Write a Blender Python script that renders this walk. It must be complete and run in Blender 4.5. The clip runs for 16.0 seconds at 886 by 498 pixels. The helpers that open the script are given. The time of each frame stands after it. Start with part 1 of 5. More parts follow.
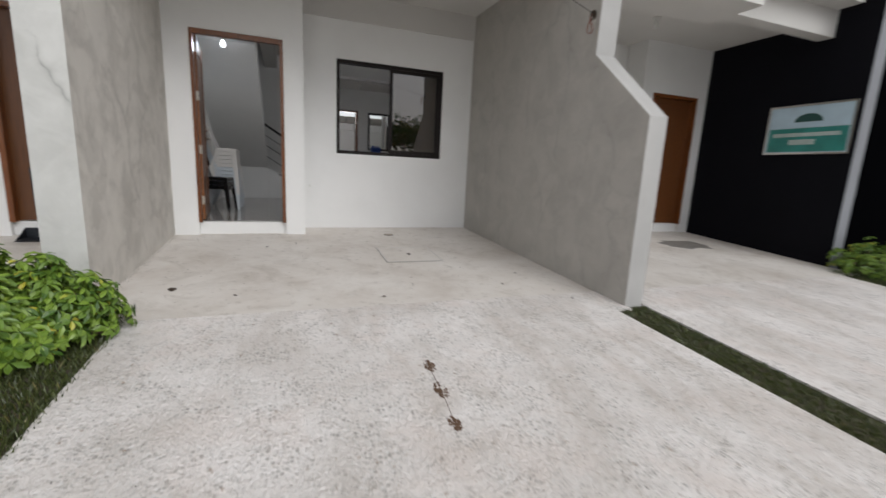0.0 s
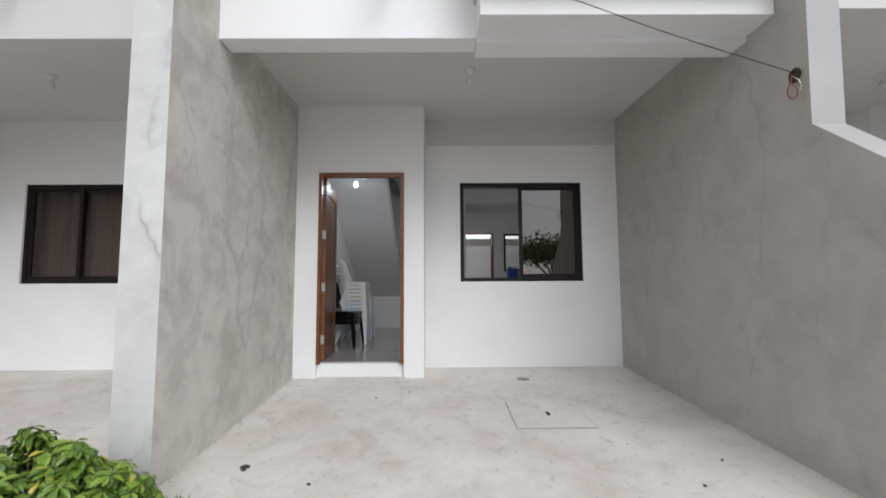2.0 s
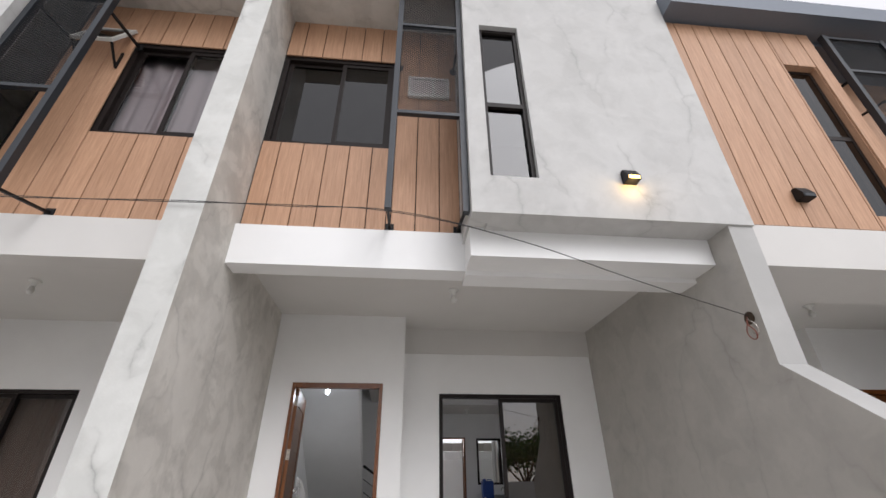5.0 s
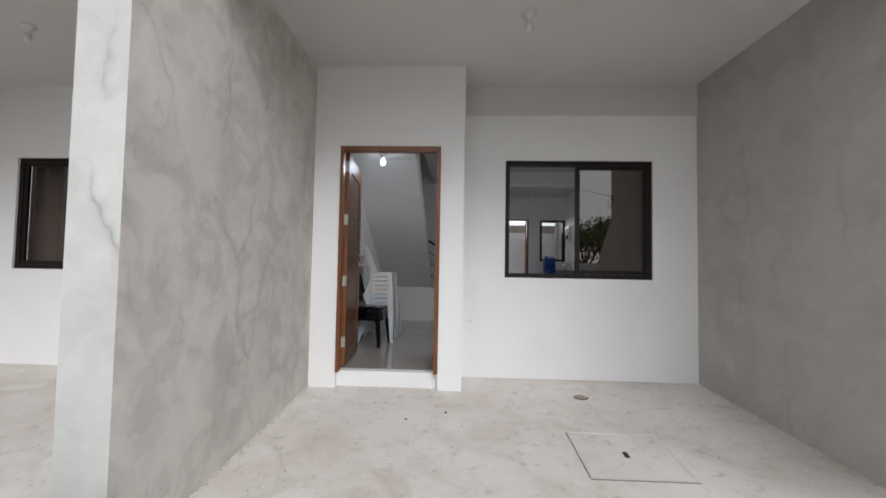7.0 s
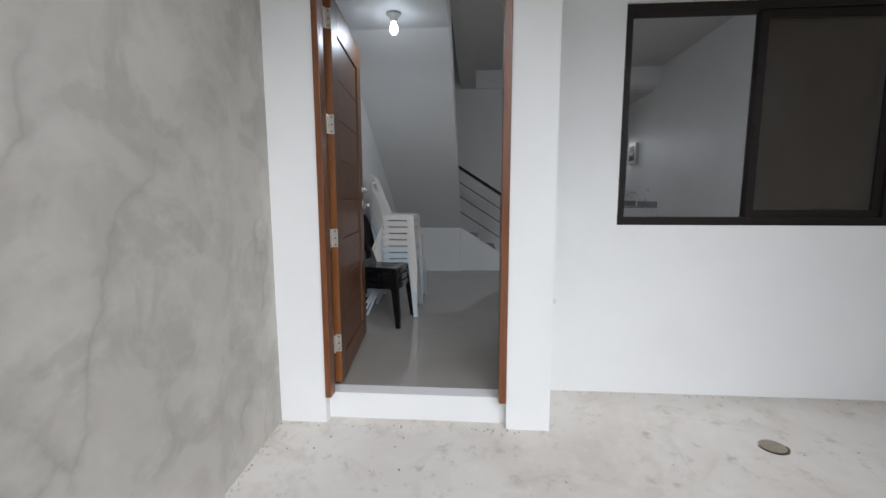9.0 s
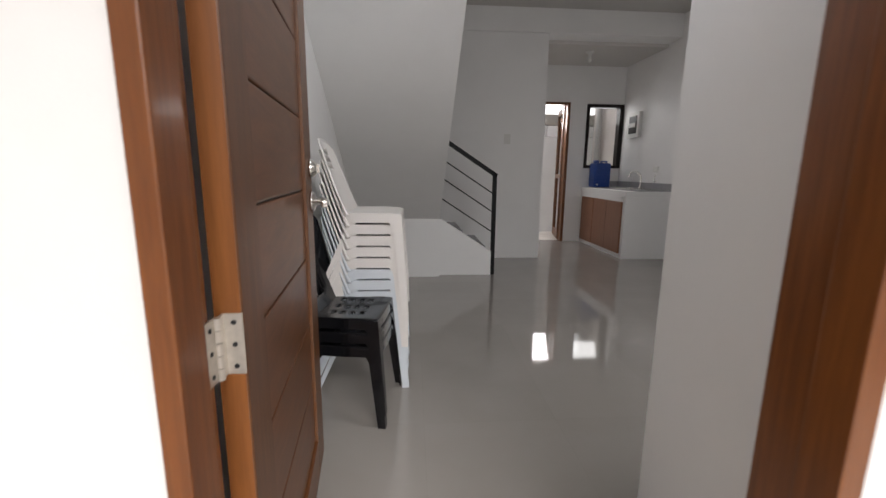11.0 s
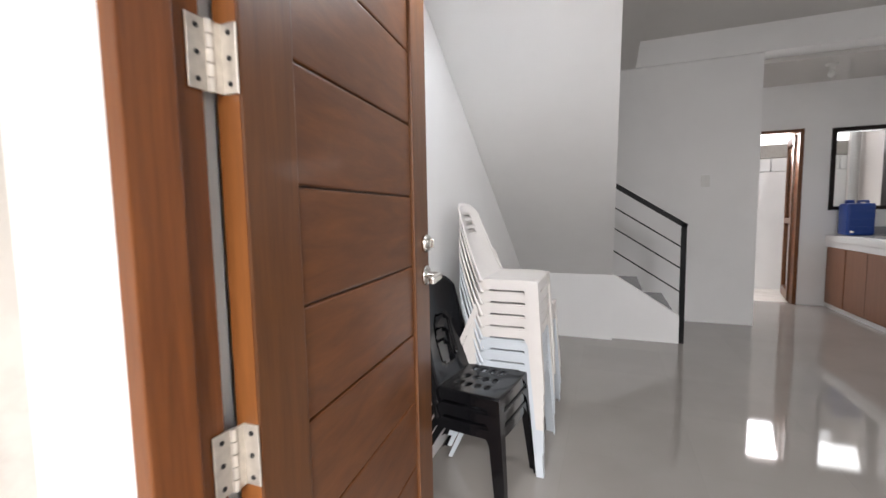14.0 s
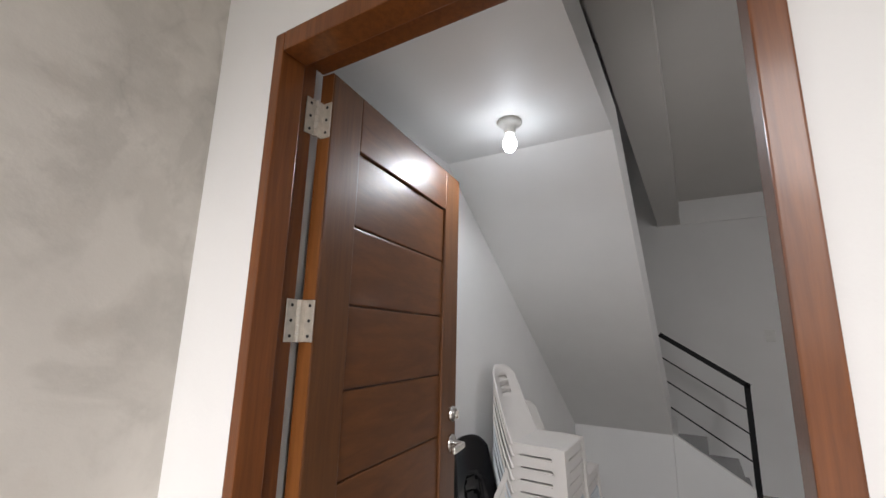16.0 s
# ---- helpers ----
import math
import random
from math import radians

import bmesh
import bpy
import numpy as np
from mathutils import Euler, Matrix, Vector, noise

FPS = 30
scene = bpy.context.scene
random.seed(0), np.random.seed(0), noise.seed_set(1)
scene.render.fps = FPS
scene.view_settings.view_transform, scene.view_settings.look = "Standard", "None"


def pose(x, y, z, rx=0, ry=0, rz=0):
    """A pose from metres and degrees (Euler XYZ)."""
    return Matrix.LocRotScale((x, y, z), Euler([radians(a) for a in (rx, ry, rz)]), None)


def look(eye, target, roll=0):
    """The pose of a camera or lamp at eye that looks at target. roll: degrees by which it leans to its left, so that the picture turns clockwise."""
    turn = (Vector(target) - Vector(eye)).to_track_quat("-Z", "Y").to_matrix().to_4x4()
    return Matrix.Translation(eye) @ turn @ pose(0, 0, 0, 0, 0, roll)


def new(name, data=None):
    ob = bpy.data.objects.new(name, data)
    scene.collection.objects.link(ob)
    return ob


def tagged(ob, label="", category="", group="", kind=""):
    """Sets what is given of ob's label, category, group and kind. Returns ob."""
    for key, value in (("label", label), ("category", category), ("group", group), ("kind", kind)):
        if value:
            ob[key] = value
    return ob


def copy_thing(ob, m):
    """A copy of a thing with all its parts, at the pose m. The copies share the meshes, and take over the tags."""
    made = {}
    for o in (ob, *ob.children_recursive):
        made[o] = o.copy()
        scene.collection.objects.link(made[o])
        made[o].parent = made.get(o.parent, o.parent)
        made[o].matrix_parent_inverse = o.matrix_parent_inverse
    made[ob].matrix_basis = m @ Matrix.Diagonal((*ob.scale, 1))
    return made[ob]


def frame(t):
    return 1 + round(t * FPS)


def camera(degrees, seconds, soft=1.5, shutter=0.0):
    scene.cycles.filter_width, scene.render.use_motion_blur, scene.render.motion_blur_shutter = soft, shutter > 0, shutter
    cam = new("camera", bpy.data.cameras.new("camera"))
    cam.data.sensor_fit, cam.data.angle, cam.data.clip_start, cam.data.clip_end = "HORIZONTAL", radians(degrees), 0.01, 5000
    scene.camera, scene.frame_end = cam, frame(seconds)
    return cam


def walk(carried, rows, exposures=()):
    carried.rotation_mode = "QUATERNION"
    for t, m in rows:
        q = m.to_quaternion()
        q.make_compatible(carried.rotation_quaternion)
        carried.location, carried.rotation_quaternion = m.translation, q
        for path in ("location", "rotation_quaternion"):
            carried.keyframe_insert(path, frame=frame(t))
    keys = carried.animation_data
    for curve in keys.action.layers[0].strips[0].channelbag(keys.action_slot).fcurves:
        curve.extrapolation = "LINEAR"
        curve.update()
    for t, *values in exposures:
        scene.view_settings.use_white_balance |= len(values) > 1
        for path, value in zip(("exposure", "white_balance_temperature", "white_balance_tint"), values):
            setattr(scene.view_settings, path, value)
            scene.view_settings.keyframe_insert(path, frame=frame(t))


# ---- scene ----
cam = camera(93.0, 16.0, shutter=0.35)
PATH = [
    (0, (0.048, -0.175, 0.741), (0.728, 1.67, 0.372), 2.8),
    (0.5, (0.235, 0.295, 0.726), (0.558, 2.246, 0.425), 1.5),
    (1, (0.371, 0.617, 0.764), (0.494, 2.606, 0.592), 0.3),
    (1.5, (0.433, 0.762, 0.825), (0.46, 2.762, 0.812), -0.0),
    (2, (0.405, 0.723, 0.878), (0.418, 2.716, 1.04), -0.3),
    (2.3, (0.356, 0.722, 0.917), (0.422, 2.698, 1.222), -0.6),
    (2.5, (0.387, 0.692, 0.942), (0.459, 2.642, 1.38), -0.3),
    (3, (0.378, 0.64, 1.064), (0.483, 2.49, 1.816), 0.0),
    (3.5, (0.363, 0.609, 1.108), (0.502, 2.348, 2.086), 0.2),
    (3.7, (0.368, 0.601, 1.107), (0.514, 2.303, 2.147), 0.4),
    (5.8, (0.104, 0.747, 1.165), (0.291, 2.572, 1.962), -0.7),
    (6, (0.126, 0.858, 1.15), (0.267, 2.738, 1.818), -0.6),
    (6.3, (0.201, 1.001, 1.115), (0.252, 2.945, 1.584), 0.3),
    (6.5, (0.247, 1.167, 1.086), (0.251, 3.138, 1.426), 0.1),
    (7, (0.213, 1.478, 0.989), (0.121, 3.474, 1.076), 1.0),
    (7.5, (0.105, 1.906, 1.011), (-0.044, 3.897, 0.9), 1.4),
    (8, (0.021, 2.399, 1.024), (-0.163, 4.379, 0.815), 1.1),
    (8.5, (-0.07, 2.864, 1.03), (-0.239, 4.841, 0.778), 0.6),
    (9, (-0.171, 3.315, 1.068), (-0.32, 5.294, 0.816), -0.1),
    (9.2, (-0.221, 3.488, 1.065), (-0.354, 5.467, 0.805), -0.2),
    (11.3, (-0.668, 5.037, 1.113), (-0.481, 6.993, 0.739), 0.3),
    (11.5, (-0.672, 5.109, 1.111), (-0.458, 7.062, 0.736), 0.0),
    (12, (-0.717, 5.3, 1.142), (-0.457, 7.248, 0.771), -0.0),
    (12.5, (-0.734, 5.348, 1.152), (-0.558, 7.309, 0.799), -0.3),
    (13, (-0.701, 5.31, 1.169), (-0.793, 7.283, 0.855), -0.8),
    (13.5, (-0.546, 5.224, 1.175), (-1.01, 7.153, 0.915), -1.2),
    (14, (-0.41, 5.064, 1.213), (-1.143, 6.917, 1.044), -1.0),
    (14.5, (-0.277, 4.903, 1.231), (-1.152, 6.701, 1.189), -0.5),
    (15, (-0.185, 4.866, 1.344), (-1.176, 6.592, 1.538), 0.3),
    (15.5, (-0.135, 4.846, 1.402), (-1.167, 6.525, 1.739), 1.0),
    (16, (-0.128, 4.82, 1.412), (-1.129, 6.503, 1.82), 1.4),
]
EXPOSURES = [(0, -0.4, 6500, 11), (0.5, -0.26, 6400, 11), (1.5, -0.12, 6250, 11), (2.5, -0.06, 6350, 13), (3, 0.0, 6400, 14), (3.7, 0.04, 6450, 14), (6, -0.2, 6450, 13), (7, -0.14, 6350, 12), (8.5, 0.0, 6200, 11), (9, -0.04, 6100, 10), (11.5, 1.0, 6850, 15), (12.5, 1.56, 6800, 14), (13.5, 1.62, 6800, 15), (14.5, 1.04, 6500, 14), (15, 0.8, 6600, 14), (16, 0.6, 6700, 14)]
walk(cam, [(t, look(eye, target, roll)) for t, eye, target, roll in PATH], EXPOSURES)

# ---- world, sun and lamps ----
world = bpy.data.worlds.new("world")
scene.world = world
world.use_nodes = True
wn, wl = world.node_tree.nodes, world.node_tree.links
sky = wn.new("ShaderNodeTexSky")
sky.sky_type = "NISHITA"
sky.sun_disc = False
sky.sun_elevation, sky.sun_rotation = radians(33), radians(160)
sky.air_density, sky.dust_density, sky.ozone_density = 1.0, 1.2, 1.0
pale = wn.new("ShaderNodeHueSaturation")
pale.inputs["Saturation"].default_value, pale.inputs["Value"].default_value = 0.5, 0.3
wl.new(sky.outputs["Color"], pale.inputs["Color"])
veil = wn.new("ShaderNodeMix")
veil.data_type, veil.blend_type = "RGBA", "ADD"
veil.inputs[0].default_value = 1.0
veil.inputs[7].default_value = (6.7, 6.7, 6.75, 1)
wl.new(pale.outputs["Color"], veil.inputs[6])
# an overcast dome: the zenith is about three times as bright as the horizon
dome_at = wn.new("ShaderNodeTexCoord")
dome_xyz = wn.new("ShaderNodeSeparateXYZ")
dome = wn.new("ShaderNodeMapRange")
dome.inputs["From Min"].default_value, dome.inputs["From Max"].default_value = 0.0, 1.0
dome.inputs["To Min"].default_value, dome.inputs["To Max"].default_value = 0.9, 1.12
overcast = wn.new("ShaderNodeMix")
overcast.data_type, overcast.blend_type = "RGBA", "MULTIPLY"
overcast.inputs[0].default_value = 1.0
wl.new(dome_at.outputs["Generated"], dome_xyz.inputs[0])
wl.new(dome_xyz.outputs["Z"], dome.inputs["Value"])
wl.new(veil.outputs[2], overcast.inputs[6])
wl.new(dome.outputs[0], overcast.inputs[7])
wl.new(overcast.outputs[2], wn["Background"].inputs["Color"])
wn["Background"].inputs["Strength"].default_value = 0.135

sun = new("sun", bpy.data.lights.new("sun", "SUN"))
sun.data.energy, sun.data.angle, sun.data.color = 1.75, radians(38), (0.98, 0.99, 1.0)
sun.matrix_world = look((5.3, -11.7, 8.2), (1.0, 0.0, 0.0))


def lamp(name, kind, place, energy, colour, size=0.03, size_y=0.0, target=None):
    ob = new(name, bpy.data.lights.new(name, kind))
    ob.data.energy, ob.data.color = energy, colour
    if kind == "AREA":
        ob.data.shape, ob.data.size, ob.data.size_y = "RECTANGLE", size, size_y
    else:
        ob.data.shadow_soft_size = size
    ob.matrix_world = look(place, target) if target else Matrix.Translation(place)
    return ob


lamp("bulb_lamp", "POINT", (-0.745, 6.395, 2.13), 0.9, (0.78, 0.89, 1.0), 0.03)
# the bulb throws most of its light downwards
bulb_beam = lamp("bulb_beam", "SPOT", (-0.745, 6.395, 2.17), 8.5, (0.86, 0.93, 1.0), 0.03, 0.0, (-0.745, 6.396, 0.0))
bulb_beam.data.spot_size, bulb_beam.data.spot_blend = radians(178), 0.4
lamp("wall_lamp_light", "POINT", (1.945, 3.07, 3.20), 1.1, (1.0, 0.62, 0.2), 0.02)
lamp("back_door_daylight", "AREA", (1.39, 11.86, 1.98), 7.5, (0.97, 0.98, 1.0), 0.7, 0.45, (1.39, 9.4, 0.2))
lamp("back_window_daylight", "AREA", (2.33, 11.72, 2.0), 1.3, (0.97, 0.98, 1.0), 0.5, 0.3, (2.2, 9.4, 0.4))
lamp("front_window_daylight", "AREA", (1.02, 5.98, 1.95), 11.0, (0.97, 0.98, 1.0), 0.6, 0.25, (0.6, 8.6, 0.3))

# ---- materials ----


def node_material(name):
    m = bpy.data.materials.new(name)
    m.use_nodes = True
    return m, m.node_tree.nodes, m.node_tree.links, m.node_tree.nodes["Principled BSDF"]


def coords(n, l, scale=(1, 1, 1), kind="Object"):
    tc, mp = n.new("ShaderNodeTexCoord"), n.new("ShaderNodeMapping")
    mp.inputs["Scale"].default_value = scale
    l.new(tc.outputs[kind], mp.inputs["Vector"])
    return mp.outputs["Vector"]


def noise_tex(n, l, vec, scale, detail=4.0, rough=0.55, distort=0.0):
    t = n.new("ShaderNodeTexNoise")
    t.inputs["Scale"].default_value, t.inputs["Detail"].default_value = scale, detail
    t.inputs["Roughness"].default_value, t.inputs["Distortion"].default_value = rough, distort
    l.new(vec, t.inputs["Vector"])
    return t.outputs["Fac"]


def ramp(n, l, fac, stops):
    r = n.new("ShaderNodeValToRGB")
    while len(r.color_ramp.elements) < len(stops):
        r.color_ramp.elements.new(0.5)
    for e, (p, c) in zip(r.color_ramp.elements, stops):
        e.position = p
        e.color = (*c, 1) if len(c) == 3 else c
    l.new(fac, r.inputs["Fac"])
    return r.outputs["Color"]


def blend(n, l, a, b, fac, mode="MIX"):
    x = n.new("ShaderNodeMix")
    x.data_type, x.blend_type = "RGBA", mode
    for sock, v in ((x.inputs[0], fac), (x.inputs[6], a), (x.inputs[7], b)):
        if isinstance(v, (int, float)):
            sock.default_value = v
        elif isinstance(v, tuple):
            sock.default_value = (*v, 1)
        else:
            l.new(v, sock)
    return x.outputs[2]


def bump(n, l, bsdf, height, strength=0.2, distance=0.01, chain=None):
    b = n.new("ShaderNodeBump")
    b.inputs["Strength"].default_value, b.inputs["Distance"].default_value = strength, distance
    l.new(height, b.inputs["Height"])
    if chain:
        l.new(chain, b.inputs["Normal"])
    l.new(b.outputs["Normal"], bsdf.inputs["Normal"])
    return b.outputs["Normal"]


def grey(v, warm=0.0):
    return (v * (1 + warm), v, v * (1 - warm))


def paint(name, colour, rough=0.55, grime=0.1, bump_size=0.15):
    """Painted plaster: faint roller grain, broad blotches."""
    m, n, l, b = node_material(name)
    v = coords(n, l)
    broad = noise_tex(n, l, v, 0.9, 5, 0.6)
    fine = noise_tex(n, l, v, 60, 3, 0.6)
    dark = tuple(c * (1 - grime) for c in colour)
    c = blend(n, l, dark, colour, ramp(n, l, broad, [(0.35, (0, 0, 0)), (0.6, (1, 1, 1))]))
    l.new(c, b.inputs["Base Color"])
    b.inputs["Roughness"].default_value = rough
    nb = bump(n, l, b, fine, bump_size, 0.003)
    bump(n, l, b, noise_tex(n, l, v, 5, 3), 0.12, 0.01, nb)
    return m


def cement(name, light, dark, stain, crack=0.35, seed=0.0, mottle=1.0):
    """Trowelled cement skim coat: clouds, trowel sweeps, hairline cracks."""
    m, n, l, b = node_material(name)
    v = coords(n, l)
    shift = n.new("ShaderNodeVectorMath")
    shift.inputs[1].default_value = (seed, seed * 1.7, seed * 0.6)
    l.new(v, shift.inputs[0])
    v = shift.outputs[0]
    clouds = noise_tex(n, l, v, 1.1, 7, 0.62)
    sweeps = noise_tex(n, l, v, 7.5, 5, 0.6)
    grain = noise_tex(n, l, v, 90, 2, 0.6)
    base = blend(n, l, dark, light, ramp(n, l, clouds, [(0.36, (0.15, 0.15, 0.15)), (0.62, (0.85, 0.85, 0.85))]))
    wisps = noise_tex(n, l, v, 3.0, 5, 0.6)
    base = blend(n, l, base, tuple(min(1.0, x * 1.18) for x in light), ramp(n, l, wisps, [(0.50, (0, 0, 0)), (0.64, (0.6 * mottle,) * 3)]))
    base = blend(n, l, base, tuple(x * 0.84 for x in dark), ramp(n, l, wisps, [(0.33, (0.5 * mottle,) * 3), (0.44, (0, 0, 0))]))
    skim = noise_tex(n, l, v, 3.4, 5, 0.5, 0.9)
    base = blend(n, l, base, tuple(min(1.0, x * 1.13) for x in light), ramp(n, l, skim, [(0.47, (0, 0, 0)), (0.56, (0.5 * mottle,) * 3)]))
    smear = noise_tex(n, l, v, 3.4, 9, 0.62, 0.4)
    base = blend(n, l, base, tuple(x * 0.86 for x in dark), ramp(n, l, smear, [(0.38, (0.4 * mottle,) * 3), (0.44, (0, 0, 0))]))
    base = blend(n, l, base, stain, ramp(n, l, sweeps, [(0.55, (0, 0, 0)), (0.85, (0.55, 0.55, 0.55))]))
    vor = n.new("ShaderNodeTexVoronoi")
    vor.feature = "DISTANCE_TO_EDGE"
    vor.inputs["Scale"].default_value = 1.6
    warp = n.new("ShaderNodeTexNoise")
    warp.inputs["Scale"].default_value, warp.inputs["Detail"].default_value = 3.0, 6
    l.new(v, warp.inputs["Vector"])
    wv = n.new("ShaderNodeVectorMath")
    wv.operation = "MULTIPLY_ADD"
    wv.inputs[1].default_value = (0.3, 0.3, 0.3)
    l.new(warp.outputs["Color"], wv.inputs[0])
    tall = n.new("ShaderNodeVectorMath")
    tall.operation = "MULTIPLY"
    tall.inputs[1].default_value = (1.0, 1.0, 0.42)
    l.new(v, tall.inputs[0])
    l.new(tall.outputs[0], wv.inputs[2])
    l.new(wv.outputs[0], vor.inputs["Vector"])
    line = ramp(n, l, vor.outputs["Distance"], [(0.0, (1, 1, 1)), (0.006, (0.6, 0.6, 0.6)), (0.022, (0.25, 0.25, 0.25)), (0.06, (0, 0, 0))])
    where = ramp(n, l, noise_tex(n, l, v, 1.3, 5, 0.65), [(0.44, (0, 0, 0)), (0.6, (crack, crack, crack))])
    mask = blend(n, l, line, where, 1.0, "MULTIPLY")
    c = blend(n, l, base, tuple(x * 0.45 for x in dark), mask)
    l.new(c, b.inputs["Base Color"])
    b.inputs["Roughness"].default_value = 0.75
    nb = bump(n, l, b, sweeps, 0.12, 0.02)
    bump(n, l, b, grain, 0.15, 0.003, nb)
    return m


def slab_concrete(name):
    """Smooth finished carport floor with damp patches and scuffs."""
    m, n, l, b = node_material(name)
    v = coords(n, l)
    clouds = noise_tex(n, l, v, 0.8, 8, 0.6, 0.4)
    c = ramp(n, l, clouds, [(0.3, (0.52, 0.465, 0.41)), (0.5, (0.66, 0.618, 0.568)), (0.7, (0.75, 0.715, 0.672))])
    pale = noise_tex(n, l, v, 3.2, 8, 0.7)
    c = blend(n, l, c, (0.74, 0.71, 0.67), ramp(n, l, pale, [(0.5, (0, 0, 0)), (0.75, (0.7, 0.7, 0.7))]))
    scuff = noise_tex(n, l, coords(n, l, (9, 3, 1)), 1.3, 6, 0.7, 1.0)
    c = blend(n, l, c, (0.17, 0.15, 0.13), ramp(n, l, scuff, [(0.66, (0, 0, 0)), (0.82, (0.45, 0.45, 0.45))]))
    dust = noise_tex(n, l, v, 11, 6, 0.72)
    c = blend(n, l, c, (0.72, 0.70, 0.67), ramp(n, l, dust, [(0.54, (0, 0, 0)), (0.72, (0.5, 0.5, 0.5))]))
    c = blend(n, l, c, (0.27, 0.24, 0.20), ramp(n, l, dust, [(0.3, (0.5, 0.5, 0.5)), (0.43, (0, 0, 0))]))
    damp = noise_tex(n, l, v, 1.7, 9, 0.7, 1.2)
    c = blend(n, l, c, (0.33, 0.285, 0.23), ramp(n, l, damp, [(0.52, (0, 0, 0)), (0.66, (0.3, 0.3, 0.3))]))
    spots = noise_tex(n, l, v, 14, 2, 0.5)
    c = blend(n, l, c, (0.12, 0.105, 0.09), ramp(n, l, spots, [(0.76, (0, 0, 0)), (0.8, (0.7, 0.7, 0.7))]))
    l.new(c, b.inputs["Base Color"])
    b.inputs["Roughness"].default_value = 0.6
    nb = bump(n, l, b, pale, 0.15, 0.008)
    bump(n, l, b, noise_tex(n, l, v, 120, 2), 0.2, 0.002, nb)
    return m


def aggregate(name):
    """Washed-out driveway concrete with exposed pebbles."""
    m, n, l, b = node_material(name)
    v = coords(n, l)
    clouds = noise_tex(n, l, v, 1.3, 6, 0.6)
    c = ramp(n, l, clouds, [(0.3, (0.60, 0.56, 0.52)), (0.65, (0.84, 0.81, 0.785))])
    peb = n.new("ShaderNodeTexVoronoi")
    peb.inputs["Scale"].default_value = 55
    l.new(v, peb.inputs["Vector"])
    tone = n.new("ShaderNodeSeparateColor")
    l.new(peb.outputs["Color"], tone.inputs[0])
    stone = ramp(n, l, tone.outputs[0], [(0.0, (0.25, 0.24, 0.22)), (0.5, (0.55, 0.53, 0.50)), (1.0, (0.78, 0.77, 0.75))])
    size = ramp(n, l, peb.outputs["Distance"], [(0.3, (0.9, 0.9, 0.9)), (0.6, (0, 0, 0))])
    patch = ramp(n, l, noise_tex(n, l, v, 6, 5, 0.65), [(0.4, (0, 0, 0)), (0.6, (1, 1, 1))])
    c = blend(n, l, c, stone, blend(n, l, size, patch, 1.0, "MULTIPLY"))
    pits = noise_tex(n, l, v, 26, 5, 0.7, 0.6)
    c = blend(n, l, c, (0.30, 0.27, 0.235), ramp(n, l, pits, [(0.55, (0, 0, 0)), (0.72, (0.6, 0.6, 0.6))]))
    specks = noise_tex(n, l, v, 75, 3, 0.65, 0.4)
    c = blend(n, l, c, (0.10, 0.085, 0.07), ramp(n, l, specks, [(0.66, (0, 0, 0)), (0.70, (0.75, 0.75, 0.75))]))
    c = blend(n, l, c, (0.90, 0.88, 0.86), ramp(n, l, specks, [(0.27, (0.6, 0.6, 0.6)), (0.34, (0, 0, 0))]))
    fleck = noise_tex(n, l, v, 24, 3, 0.6, 0.3)
    c = blend(n, l, c, (0.30, 0.215, 0.15), ramp(n, l, fleck, [(0.66, (0, 0, 0)), (0.72, (0.7, 0.7, 0.7))]))
    pinkish = noise_tex(n, l, v, 2.2, 6, 0.65)
    c = blend(n, l, c, (0.70, 0.60, 0.54), ramp(n, l, pinkish, [(0.5, (0, 0, 0)), (0.7, (0.4, 0.4, 0.4))]))
    wear = noise_tex(n, l, coords(n, l, (2.6, 0.8, 1)), 1.0, 8, 0.68, 0.8)
    c = blend(n, l, c, (0.40, 0.345, 0.285), ramp(n, l, wear, [(0.50, (0, 0, 0)), (0.70, (0.42, 0.42, 0.42))]))
    l.new(c, b.inputs["Base Color"])
    b.inputs["Roughness"].default_value = 0.85
    nb = bump(n, l, b, peb.outputs["Distance"], 0.6, 0.008)
    bump(n, l, b, pits, 0.9, 0.015, nb)
    return m


